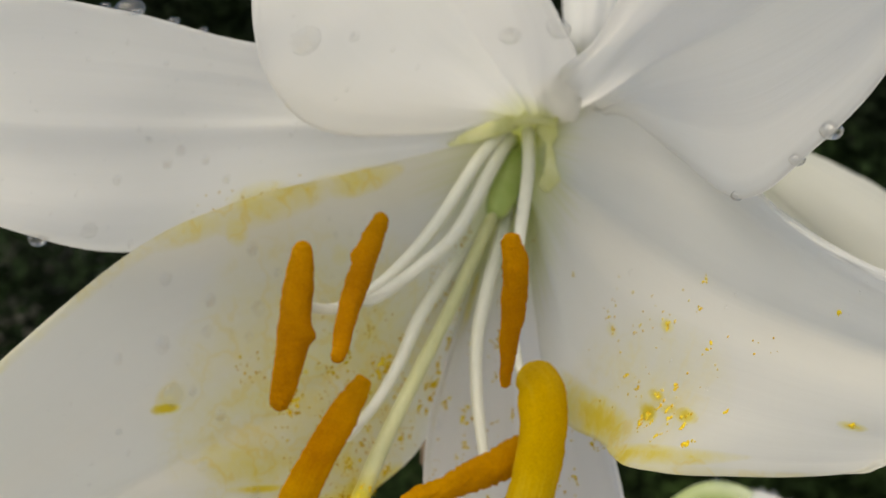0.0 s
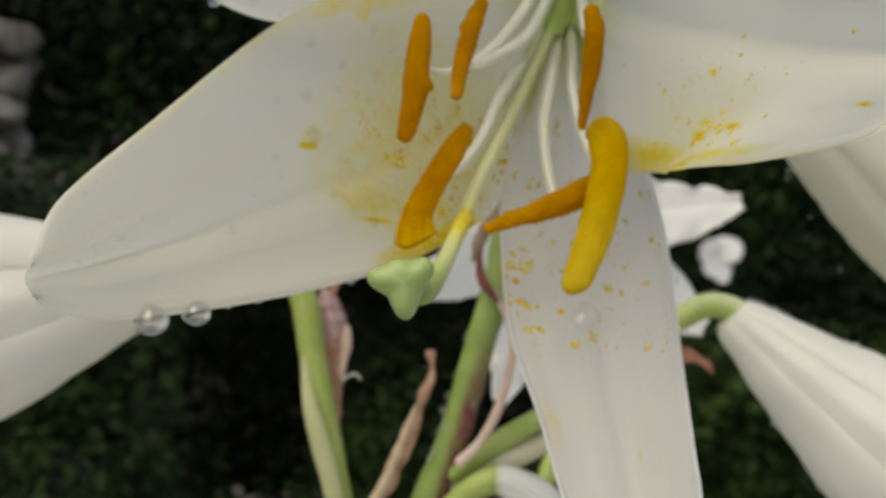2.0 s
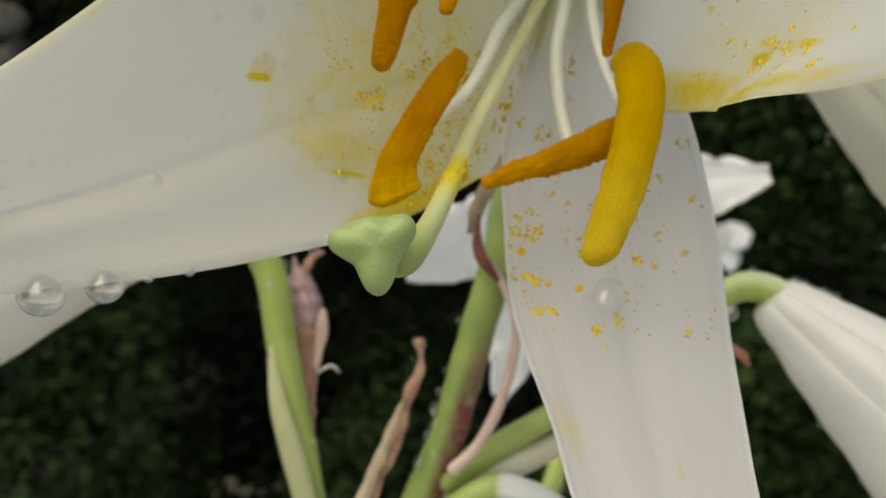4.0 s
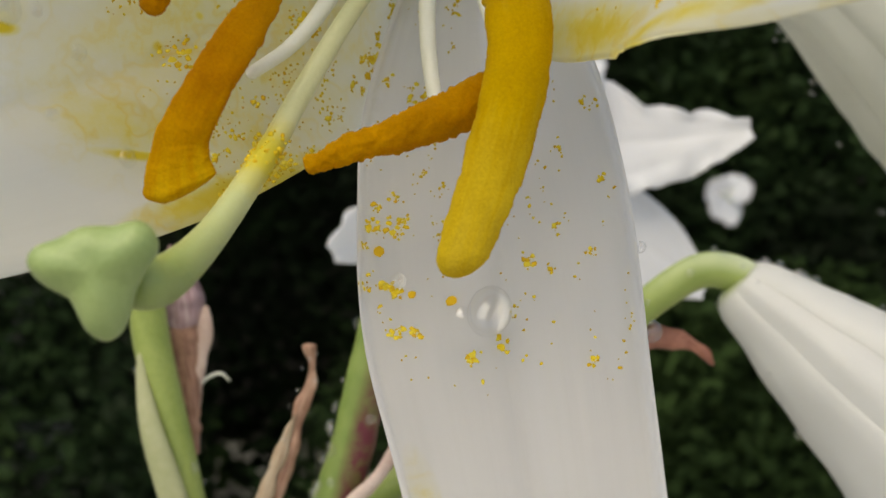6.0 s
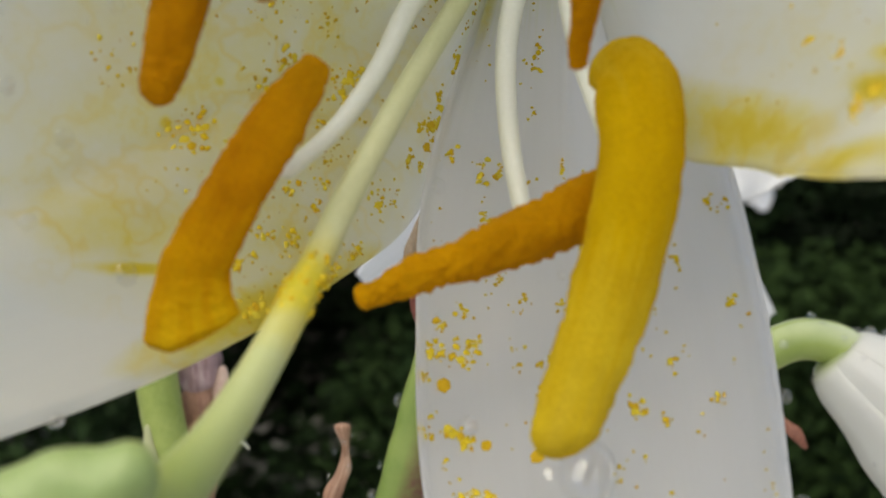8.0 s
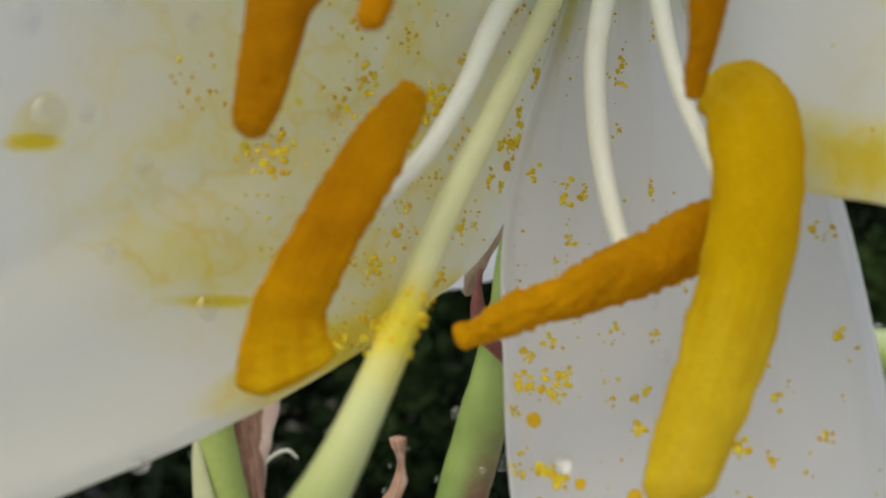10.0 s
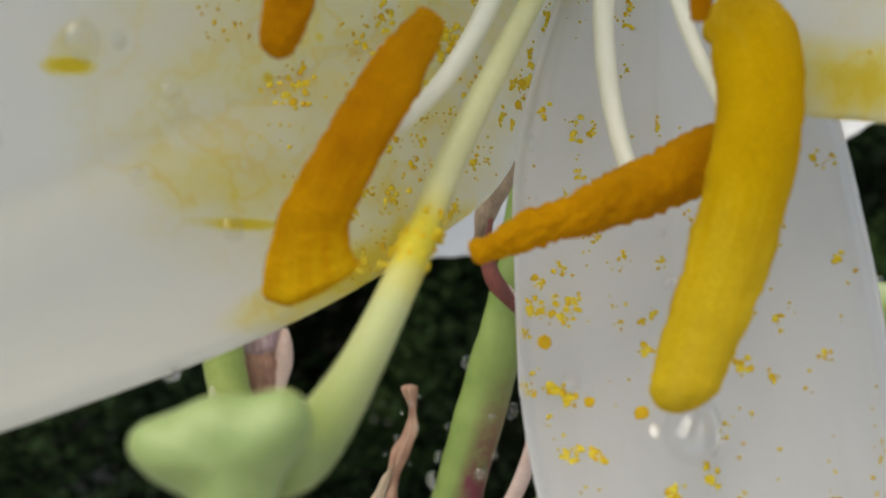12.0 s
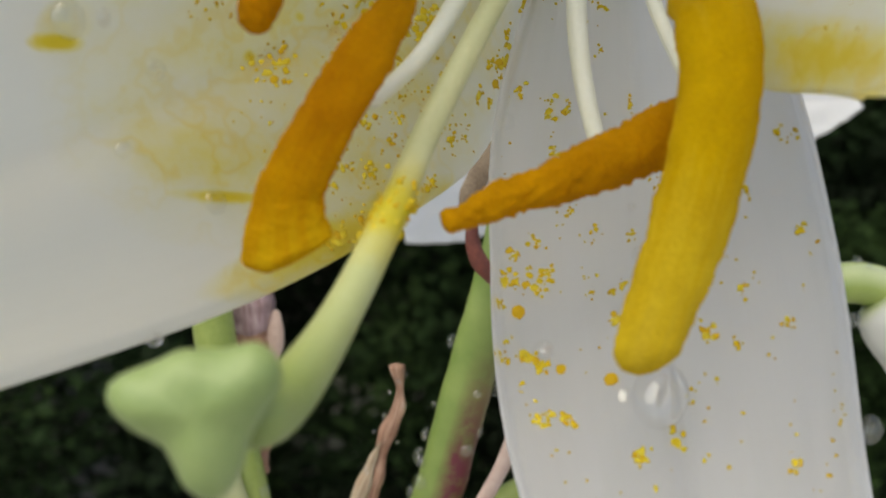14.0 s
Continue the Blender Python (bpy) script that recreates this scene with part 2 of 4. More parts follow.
def anther_material(name, stops, scale=300.0):
    """Velvety pollen: shades along the length (0 to 1), lengthwise streaks and fine grain."""
    m, n, l, b = material(name, 0.9)
    co = n.new("ShaderNodeTexCoord").outputs["Object"]
    uvn = n.new("ShaderNodeUVMap").outputs[0]
    sep = n.new("ShaderNodeSeparateXYZ")
    l.new(uvn, sep.inputs[0])
    big = noise_node(n, l, scale, 4, co)
    grain = noise_node(n, l, 3500.0, 3, co, 0.7)
    flow = n.new("ShaderNodeMapping")
    flow.inputs["Scale"].default_value = (1.6, 13.0, 1.0)
    l.new(uvn, flow.inputs[0])
    streak = noise_node(n, l, 1.0, 3, flow.outputs[0])
    r = ramp(n, stops)
    l.new(math_node(n, l, "ADD", sep.outputs[0], math_node(n, l, "MULTIPLY", math_node(n, l, "SUBTRACT", streak.outputs[0], 0.5), 0.7)), r.inputs[0])
    mott = math_node(n, l, "ADD", math_node(n, l, "MULTIPLY", big.outputs[0], 0.6), math_node(n, l, "MULTIPLY", grain.outputs[0], 0.5))
    shade = n.new("ShaderNodeMix")
    shade.data_type, shade.blend_type = "RGBA", "MULTIPLY"
    shade.inputs[0].default_value = 1.0
    l.new(r.outputs[0], shade.inputs[6])
    tone = ramp(n, [(0.3, (0.72, 0.66, 0.6)), (0.75, (1.12, 1.16, 1.3))])
    l.new(mott, tone.inputs[0])
    l.new(tone.outputs[0], shade.inputs[7])
    col = shade.outputs[2]
    l.new(col, b.inputs["Base Color"])
    bp = n.new("ShaderNodeBump")
    bp.inputs["Strength"].default_value, bp.inputs["Distance"].default_value = 0.5, 0.00025
    l.new(grain.outputs[0], bp.inputs["Height"])
    l.new(bp.outputs[0], b.inputs["Normal"])
    b.inputs["Specular IOR Level"].default_value = 0.1
    b.inputs["Sheen Weight"].default_value, b.inputs["Sheen Roughness"].default_value = 0.25, 0.5
    b.inputs["Sheen Tint"].default_value = (1.0, 0.7, 0.1, 1)
    tr = n.new("ShaderNodeBsdfTranslucent")
    l.new(col, tr.inputs[0])
    mx = n.new("ShaderNodeMixShader")
    mx.inputs[0].default_value = 0.42
    l.new(b.outputs[0], mx.inputs[1])
    l.new(tr.outputs[0], mx.inputs[2])
    l.new(mx.outputs[0], n["Material Output"].inputs[0])
    return m


def clear_water(name, lens, power=3.0, share=0.5, gloss=0.08):
    """Thin water lying on something: light passes to what is under it, the rim mirrors the sky. lens: the share that refracts."""
    m, n, l, b = material(name, 0.02)
    b.inputs["Transmission Weight"].default_value, b.inputs["IOR"].default_value = 1.0, 1.33
    seen, shine = n.new("ShaderNodeBsdfTransparent"), n.new("ShaderNodeBsdfGlossy")
    shine.inputs["Roughness"].default_value = 0.07
    body, skin, rim = n.new("ShaderNodeMixShader"), n.new("ShaderNodeMixShader"), n.new("ShaderNodeLayerWeight")
    rim.inputs["Blend"].default_value = 0.5
    grazing = math_node(n, l, "ADD", math_node(n, l, "MULTIPLY", math_node(n, l, "POWER", rim.outputs["Facing"], power), share), gloss)
    body.inputs[0].default_value = lens
    l.new(seen.outputs[0], body.inputs[1])
    l.new(b.outputs[0], body.inputs[2])
    l.new(grazing, skin.inputs[0])
    l.new(body.outputs[0], skin.inputs[1])
    l.new(shine.outputs[0], skin.inputs[2])
    l.new(skin.outputs[0], n["Material Output"].inputs[0])
    return m


film, bead, pendant = clear_water("water_film", 0.0, 3.0, 0.6, 0.08), clear_water("water_bead", 0.02, 2.6, 0.5, 0.08), clear_water("water_pendant", 0.5, 2.5, 0.6)
PETAL = petal_material("white_petal")
LEFT_SLANT, RIGHT_SLANT = (-0.1, 2.73), (-0.96, 0.38)
PETAL_DUSTED = petal_material("white_petal_dusted", white=(0.885, 0.883, 0.86), tint=(0.868, 0.861, 0.80), stains=[
    (0.44, 0.63, 0.05, 0.12, 1.15, *LEFT_SLANT), (0.437, 0.60, 0.014, 0.035, 0.8, *LEFT_SLANT), (0.446, 0.72, 0.028, 0.028, 2.1, *LEFT_SLANT), (0.385, 0.8, 0.08, 0.16, 0.75), (0.425, 0.95, 0.08, 0.09, 1.8),
    (0.262, 0.02, 0.04, 0.05, 1.2), (0.35, 0.01, 0.08, 0.06, 1.0), (0.42, 0.01, 0.06, 0.04, 0.8), (0.473, 0.34, 0.016, 0.04, 0.8), (0.48, 0.36, 0.015, 0.018, 2.4, -0.08, 1.25),
    (0.55, 0.0, 0.25, 0.03, 0.35), (0.35, 0.55, 0.15, 0.5, 0.75), (0.385, 0.99, 0.07, 0.07, 1.5), (0.362, 0.46, 0.006, 0.018, 1.6, *LEFT_SLANT), (0.393, 0.49, 0.006, 0.024, 1.7, *LEFT_SLANT), (0.33, 0.72, 0.07, 0.14, 0.6), (0.332, -0.03, 0.014, 0.05, 1.1), (0.387, 0.04, 0.014, 0.05, 1.1), (0.301, 0.2, 0.012, 0.04, 0.9)])
PETAL_RIM = petal_material("white_petal_stained_rim", white=(0.89, 0.888, 0.87), tint=(0.86, 0.858, 0.81), stains=[
    (0.385, 0.95, 0.13, 0.085, 1.7, *RIGHT_SLANT), (0.56, 0.97, 0.2, 0.04, 1.5, *RIGHT_SLANT), (0.477, 0.87, 0.036, 0.036, 2.0, *RIGHT_SLANT), (0.462, 0.82, 0.03, 0.02, 1.4, *RIGHT_SLANT),
    (0.555, 0.84, 0.03, 0.03, 1.7, *RIGHT_SLANT), (0.51, 0.84, 0.03, 0.018, 1.2, *RIGHT_SLANT), (0.756, 0.76, 0.024, 0.022, 1.8, *RIGHT_SLANT), (0.419, 0.65, 0.014, 0.02, 1.1), (0.332, 0.74, 0.014, 0.02, 0.8),
    (0.6, 1.0, 0.3, 0.04, 0.5), (0.45, 0.85, 0.16, 0.25, 0.3)])
PETAL_LOW = petal_material("white_petal_freckled", white=(0.895, 0.89, 0.905), tint=(0.865, 0.865, 0.87), through_light=0.82, stains=[(0.72, 0.08, 0.06, 0.08, 0.35), (0.745, 0.63, 0.02, 0.02, 0.4), (0.194, 0.05, 0.03, 0.05, 0.8)])
PETAL_SMEAR = petal_material("white_petal_smeared", [(0.449, 0.9, 0.05, 0.1, 0.7), (0.3, 0.9, 0.1, 0.1, 0.6)])
BUD_PETAL = petal_material("bud_petal", base=(0.46, 0.56, 0.20), base_end=0.13, white=(0.87, 0.87, 0.865), tint=(0.845, 0.85, 0.82), edge=0.03, rough=0.3, relief=0.32, through_light=0.4)
HIGH_PETAL = petal_material("outer_petal", base=(0.56, 0.60, 0.28), base_end=0.34, white=(0.86, 0.86, 0.82), tint=(0.82, 0.83, 0.72), rough=0.4, relief=0.2, through_light=0.6)
FRILL_PETAL = petal_material("frilled_petal", base_end=0.05, white=(0.91, 0.92, 0.95), tint=(0.89, 0.90, 0.94), through_light=0.5)
ORANGE = anther_material("orange_pollen", [(0.0, (0.60, 0.29, 0.006)), (0.5, (0.52, 0.225, 0.004)), (1.0, (0.54, 0.235, 0.004))])
FLARED = anther_material("flared_pollen", [(0.0, (0.60, 0.30, 0.006)), (0.45, (0.54, 0.23, 0.004)), (0.75, (0.62, 0.32, 0.006)), (1.0, (0.70, 0.44, 0.012))])
AMBER = anther_material("amber_pollen", [(0.0, (0.68, 0.35, 0.008)), (0.5, (0.62, 0.295, 0.006)), (1.0, (0.62, 0.30, 0.006))])
YELLOW = anther_material("yellow_pollen", [(0.0, (0.70, 0.50, 0.03)), (0.3, (0.66, 0.42, 0.008)), (0.6, (0.63, 0.41, 0.008)), (0.85, (0.74, 0.55, 0.03)), (1.0, (0.72, 0.54, 0.04))], 160.0)
FILAMENT = two_scale("filament_white", (0.75, 0.76, 0.65), (0.83, 0.835, 0.75), 300, 0.4, 0.15)
STYLE = two_scale("style_green", (0.56, 0.58, 0.29), (0.66, 0.67, 0.40), 250, 0.4, 0.2)
sn, sl = STYLE.node_tree.nodes, STYLE.node_tree.links
sb = sn["Principled BSDF"]
plain = sb.inputs["Base Color"].links[0].from_socket
far_off = sn.new("ShaderNodeVectorMath")
far_off.operation = "DISTANCE"
sl.new(sn["Texture Coordinate"].outputs["Object"], far_off.inputs[0])
far_off.inputs[1].default_value = (-0.0108, 0.1402, 0.8552)
band = math_node(sn, sl, "SUBTRACT", 1.5, math_node(sn, sl, "DIVIDE", math_node(sn, sl, "ADD", far_off.outputs["Value"], math_node(sn, sl, "MULTIPLY", noise_node(sn, sl, 500.0, 4, sn["Texture Coordinate"].outputs["Object"]).outputs[0], 0.003)), 0.0055), True)
length = sn.new("ShaderNodeSeparateXYZ")
sl.new(sn.new("ShaderNodeUVMap").outputs[0], length.inputs[0])
greener = math_node(sn, sl, "MULTIPLY", math_node(sn, sl, "SUBTRACT", length.outputs[0], 0.53), 3.2, True)
sl.new(mix_color(sn, sl, band, mix_color(sn, sl, greener, plain, (0.25, 0.32, 0.10)), (0.54, 0.45, 0.015)), sb.inputs["Base Color"])
STIGMA = two_scale("stigma_green", (0.20, 0.29, 0.09), (0.30, 0.38, 0.15), 250, 0.35, 0.3)
OVARY = two_scale("ovary_green", (0.36, 0.50, 0.12), (0.52, 0.62, 0.24), 300, 0.4, 0.2)
STEM = two_scale("stem_green", (0.23, 0.31, 0.07), (0.36, 0.43, 0.13), 120, 0.4, 0.25)

PINKISH = two_scale("pink_stalk", (0.48, 0.31, 0.27), (0.68, 0.55, 0.49), 160, 0.5, 0.25)
DARK_RED = two_scale("dark_red_bract", (0.07, 0.012, 0.012), (0.26, 0.075, 0.055), 300, 0.4, 0.8)
RUSSET = two_scale("russet_bract", (0.13, 0.04, 0.03), (0.46, 0.20, 0.14), 240, 0.45, 0.8)
GRAINS, gn, gl, gb = material("pollen_crumbs", 0.85)
gr = ramp(gn, [(0.0, (0.55, 0.33, 0.006)), (0.5, (0.62, 0.45, 0.012)), (1.0, (0.68, 0.55, 0.05))])
gl.new(gn.new("ShaderNodeNewGeometry").outputs["Random Per Island"], gr.inputs[0])
gl.new(gr.outputs[0], gb.inputs["Base Color"])
def fibre_material(name, stops, across=16.0):
    """Dried plant skin: wrinkled fibres along the length."""
    m, n, l, b = material(name, 0.6)
    flow = n.new("ShaderNodeMapping")
    flow.inputs["Scale"].default_value = (4.0, across, 1.0)
    l.new(n.new("ShaderNodeUVMap").outputs[0], flow.inputs[0])
    fibre = noise_node(n, l, 1.0, 5, flow.outputs[0], 0.65)
    blot = noise_node(n, l, 330.0, 4, n.new("ShaderNodeTexCoord").outputs["Object"])
    r = ramp(n, stops)
    l.new(math_node(n, l, "ADD", math_node(n, l, "MULTIPLY", fibre.outputs[0], 0.7), math_node(n, l, "MULTIPLY", blot.outputs[0], 0.3)), r.inputs[0])
    l.new(r.outputs[0], b.inputs["Base Color"])
    bp = n.new("ShaderNodeBump")
    bp.inputs["Strength"].default_value, bp.inputs["Distance"].default_value = 0.8, 0.0006
    l.new(fibre.outputs[0], bp.inputs["Height"])
    l.new(bp.outputs[0], b.inputs["Normal"])
    return m


DRY = fibre_material("dry_leaf", [(0.34, (0.13, 0.05, 0.03)), (0.5, (0.40, 0.22, 0.15)), (0.68, (0.60, 0.42, 0.32))])
TAN = fibre_material("tan_leaf", [(0.34, (0.36, 0.23, 0.15)), (0.5, (0.52, 0.40, 0.28)), (0.66, (0.68, 0.58, 0.46))])
RUSTY = fibre_material("rusty_husk", [(0.34, (0.16, 0.07, 0.05)), (0.52, (0.40, 0.22, 0.16)), (0.68, (0.56, 0.38, 0.30))], 12.0)
PALE = two_scale("pale_sheath", (0.50, 0.48, 0.30), (0.64, 0.59, 0.46), 120, 0.5, 0.3)
SHEATH = two_scale("pale_leaf", (0.32, 0.35, 0.17), (0.44, 0.45, 0.27), 120, 0.5, 0.3)
MAUVE = fibre_material("withered_mauve", [(0.36, (0.22, 0.12, 0.13)), (0.5, (0.42, 0.28, 0.31)), (0.66, (0.58, 0.46, 0.50))], 26.0)
BARK = two_scale("grey_brown_bract", (0.14, 0.09, 0.06), (0.40, 0.31, 0.22), 260, 0.5, 0.6)
BOUNCE_GROUND = two_scale("pale_bounce_ground", (0.30, 0.29, 0.26), (0.50, 0.48, 0.44), 9, 0.95, 0.8, 0.01)
WALLSTONE = two_scale("dark_stone", (0.03, 0.03, 0.028), (0.10, 0.095, 0.085), 4, 0.9, 0.8, 0.01)
LICHEN = two_scale("lichen_stone", (0.012, 0.012, 0.010), (0.25, 0.235, 0.215), 24, 0.9, 0.8, 0.004, 4.0)

# ---- ground and the garden behind ----
# out of view; its pale colour is chosen to reflect light into the upper tepals
bm = bmesh.new()
bmesh.ops.create_grid(bm, x_segments=40, y_segments=40, size=60)
for v in bm.verts:
    v.co.z = 0.03 * noise.noise(v.co * 0.4)
tagged(finish(bm, "ground", BOUNCE_GROUND), "unseen ground under the plants, made pale to bounce light up", "ground", kind="structure")

bm = bmesh.new()
bmesh.ops.create_cube(bm, size=1)
bmesh.ops.subdivide_edges(bm, edges=bm.edges, cuts=20, use_grid_fill=True)
for v in bm.verts:
    v.co = Vector((v.co.x * 9, 2.9 + v.co.y * 0.3, 0.7 + v.co.z * 1.5))
    v.co.y += 0.08 * noise.noise(v.co * 3)
tagged(finish(bm, "wall_north", WALLSTONE), "dark weathered stone garden wall behind the hedge", "wall", kind="structure")


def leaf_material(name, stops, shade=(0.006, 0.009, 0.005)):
    """Leaves of many shades, in lighter and darker noise drifts, mixed towards a near-black that stands in for deep
    shade.
    """
    m, n, l, b = material(name, 0.9)
    b.inputs["Specular IOR Level"].default_value = 0.12
    co = n.new("ShaderNodeTexCoord").outputs["Object"]
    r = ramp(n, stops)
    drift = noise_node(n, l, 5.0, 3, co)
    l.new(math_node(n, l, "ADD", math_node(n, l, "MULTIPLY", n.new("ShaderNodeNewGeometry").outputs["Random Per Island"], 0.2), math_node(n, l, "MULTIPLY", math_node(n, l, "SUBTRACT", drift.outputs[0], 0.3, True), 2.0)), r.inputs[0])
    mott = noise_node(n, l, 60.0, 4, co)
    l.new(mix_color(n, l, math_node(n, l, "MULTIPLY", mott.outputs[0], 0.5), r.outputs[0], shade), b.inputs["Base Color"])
    return m


# greens far below real leaf colour: the background's deep shade is in the paint
LEAF = leaf_material("shade_dark_leaf", [(0.0, (0.009, 0.012, 0.007)), (0.4, (0.012, 0.021, 0.009)), (0.75, (0.022, 0.046, 0.014)), (1.0, (0.045, 0.080, 0.024))])
LEAF_FRESH = leaf_material("fresh_leaf", [(0.0, (0.014, 0.030, 0.008)), (0.75, (0.030, 0.058, 0.014)), (1.0, (0.10, 0.09, 0.038))])


def foliage(name, count, box, size, mat, label, seed, ragged=False):
    """A mass of small folded leaves inside a box."""
    rng = random.Random(seed)
    verts, faces = [], []
    (x0, x1), (y0, y1), (z0, z1) = box
    for _ in range(count):
        c = Vector((rng.uniform(x0, x1), rng.uniform(y0, y1), rng.uniform(z0, z1)))
        if noise.noise(c * 3.1 + Vector((seed, 0, 0))) < -0.16:
            continue
        if ragged and max(abs(2 * (c.x - x0) / (x1 - x0) - 1), (c.z - z0) / (z1 - z0)) > 0.88 + 0.25 * noise.noise(c * 4):
            continue
        s = size * rng.uniform(0.6, 1.4)
        turn = Euler((rng.uniform(-1.0, 0.6), rng.uniform(-1, 1), rng.uniform(0, 6.28))).to_matrix()
        k = len(verts)
        for p in ((0, 0, 0), (0.3, 0.5, 0.1), (0, 1, -0.1), (-0.3, 0.5, 0.1)):
            verts.append(c + turn @ (Vector(p) * s))
        faces += [(k, k + 1, k + 2), (k, k + 2, k + 3)]
    me = bpy.data.meshes.new(name)
    me.from_pydata(verts, [], faces)
    me.materials.append(mat)
    return tagged(new(name, me), label, "shrub", kind="stuff")


foliage("shrub_foliage", 260000, ((-1.05, 1.05), (1.45, 1.75), (0.0, 1.45)), 0.018, LEAF, "dense green shrub leaves, coloured dark for deep shade", 3, True)
foliage("hedge_foliage", 90000, ((-1.9, 1.9), (1.85, 2.3), (0.0, 1.65)), 0.035, LEAF, "green hedge leaves behind the bed, coloured dark for deep shade", 8, True)
foliage("low_foliage", 7000, ((0.16, 0.60), (1.2, 1.42), (0.0, 0.66)), 0.022, LEAF_FRESH, "a few lighter green leaves low in the bed", 11)
foliage("side_foliage", 24000, ((-0.85, -0.22), (1.0, 1.24), (0.0, 0.845)), 0.018, LEAF, "green leaves low in the bed, coloured dark for deep shade", 12)

pile = thing("stone_pile", "pale grey lichen-covered stones piled behind the shrubs", "stones")
rng = random.Random(21)
z = 0.0
while z < 1.12:
    h = 0.11 if z < 0.78 else rng.uniform(0.03, 0.05)
    step = h * 1.35
    x = -0.74 + rng.uniform(0, step)
    while x < -0.44:
        if z < 0.78 or rng.random() < 0.62:
            bm = bmesh.new()
            bmesh.ops.create_icosphere(bm, subdivisions=3, radius=1)
            w = step * rng.uniform(0.45, 0.75)
            cx, cy = x, 1.34 + rng.uniform(-0.05, 0.03)
            tip = Euler((rng.uniform(-0.4, 0.4), rng.uniform(-0.5, 0.5), rng.uniform(0, 3))).to_matrix()
            for v in bm.verts:
                far_from = Vector((z * 19 + x * 31, x * 7, 0))
                v.co *= 1 + 0.5 * noise.noise(v.co * 1.3 + far_from) + 0.18 * noise.noise(v.co * 4 + far_from)
                v.co.z = max(-0.55, min(0.6, v.co.z))
                v.co = tip @ Vector((v.co.x * w, v.co.y * w, v.co.z * h * 0.75)) + Vector((cx, cy, z + h / 2))
            part("stone", bm, LICHEN, pile)
        x += step * rng.uniform(0.8, 1.2)
    z += h * 0.85

# ---- the open lily ----
flower = thing("lily_flower", "wide open white lily with raindrops and spilled yellow pollen", "flower")
BASE = (12.5, 206, 897)


def lily_sheet(one, mid, two, **more):
    bx, by, bz = BASE
    def near(p):
        return (bx + 0.35 * (p[0] - bx), by - 2, bz + 0.35 * (p[2] - bz))
    return Sheet([near(one[0])] + one, [near(mid[0])] + mid, [near(two[0])] + two, **more)


S_LEFT_LOW = lily_sheet(
    [(11.2, 191, 902), (-10.8, 166, 896.9), (-26.2, 152, 893), (-39.3, 143, 886.6), (-56, 126, 870), (-64.5, 112, 860), (-66, 106.5, 853.8), (-66.6, 105.3, 851.7)],
    [(7.2, 184, 888.3), (-4.4, 168, 875.7), (-19.6, 156, 866.9), (-35.7, 142, 860.1), (-49.5, 129, 854.6), (-59.5, 116, 851.3), (-65.2, 107, 850.3), (-67.0, 104.8, 849.9)],
    [(5.8, 180, 880.6), (-1.6, 168, 859.6), (-9.5, 157, 853.0), (-23, 144, 847.8), (-39.6, 129, 844.9), (-57, 115, 843.8), (-64, 107.5, 846.0), (-66.1, 105.3, 848.2)], seed=1, ripple=0.0003, rib=0.0011)
S_LOW = lily_sheet(
    [(6.5, 182, 884.9), (-1.6, 166, 861.7), (-2.5, 155, 847.8), (-1.5, 146, 836.5), (1.9, 134, 825.9), (5, 124, 815.4), (14, 98, 794)],
    [(11.2, 185, 887.4), (10.5, 163, 862.2), (11.1, 152, 848.5), (12.1, 142, 836), (13.2, 131, 824.8), (13.8, 119, 814), (14.5, 97, 794)],
    [(15.2, 183, 888.5), (19.3, 155, 871.3), (23.8, 149, 853.8), (24.8, 141, 837.3), (24.2, 128, 824.2), (22.8, 117, 814.4), (15, 98, 794)], seed=2, ripple=0.0004, roll=-0.0008)
S_RIGHT_LOW = lily_sheet(
    [(18.5, 190, 905.6), (25, 168, 909), (30.5, 147, 905), (32, 124, 897), (35.8, 110, 891.2), (40.2, 98, 888.1), (46.8, 85, 884.2)],
    [(16.5, 188, 896.5), (22.9, 153, 889.7), (28.6, 131, 885.4), (34.6, 118, 882.7), (40.2, 104, 881.2), (44.9, 94, 880.6), (48.3, 83, 881.2)],
    [(13.4, 181.0, 883.4), (14.6, 152.8, 866.4), (18.9, 136.2, 864.8), (20.2, 122.6, 865.7), (28.0, 115.0, 866.9), (37.1, 104.2, 870.4), (46.5, 83.0, 880.0)], seed=3, roll=0.0001, ripple=0.0004, rib=0.0010)
S_RIGHT_UP = lily_sheet(
    [(15, 191, 905.8), (14.6, 172, 908.7), (19.2, 152, 913.1), (20.8, 135, 917.6), (23.8, 120, 922.9), (29.8, 102, 925.2), (38.9, 85, 923.7)],
    [(20.2, 189, 904.2), (23.2, 162, 907.5), (25.7, 142, 910.3), (30.2, 124, 913.1), (34, 110, 915.8), (36.8, 98, 918.2), (39.3, 85, 923.7)],
    [(20.6, 188, 903.3), (23.6, 162, 905.2), (27, 137, 899.3), (29.6, 117, 895.1), (34, 107, 900.3), (37.7, 96, 909.7), (39.7, 85, 923.7)], seed=4)
S_UP = lily_sheet(
    [(9.7, 189, 904.7), (-1.1, 168, 902.1), (-15, 152, 901.9), (-21, 143, 907.7), (-21.5, 134, 916.1), (-17.1, 118, 924.7), (-6.3, 100, 929.3)],
    [(13.4, 189, 905.1), (6.5, 166, 912.1), (1.2, 152, 917.6), (-2.3, 141, 922.3), (-4.6, 130, 926), (-5.8, 117, 928.9), (-5.9, 100, 929.3)],
    [(17.5, 189, 904.7), (19.8, 175, 903.9), (18.8, 162, 911), (13.8, 150, 918), (7.5, 136, 924), (0.9, 119, 928.8), (-5.4, 100, 929.3)], seed=5)
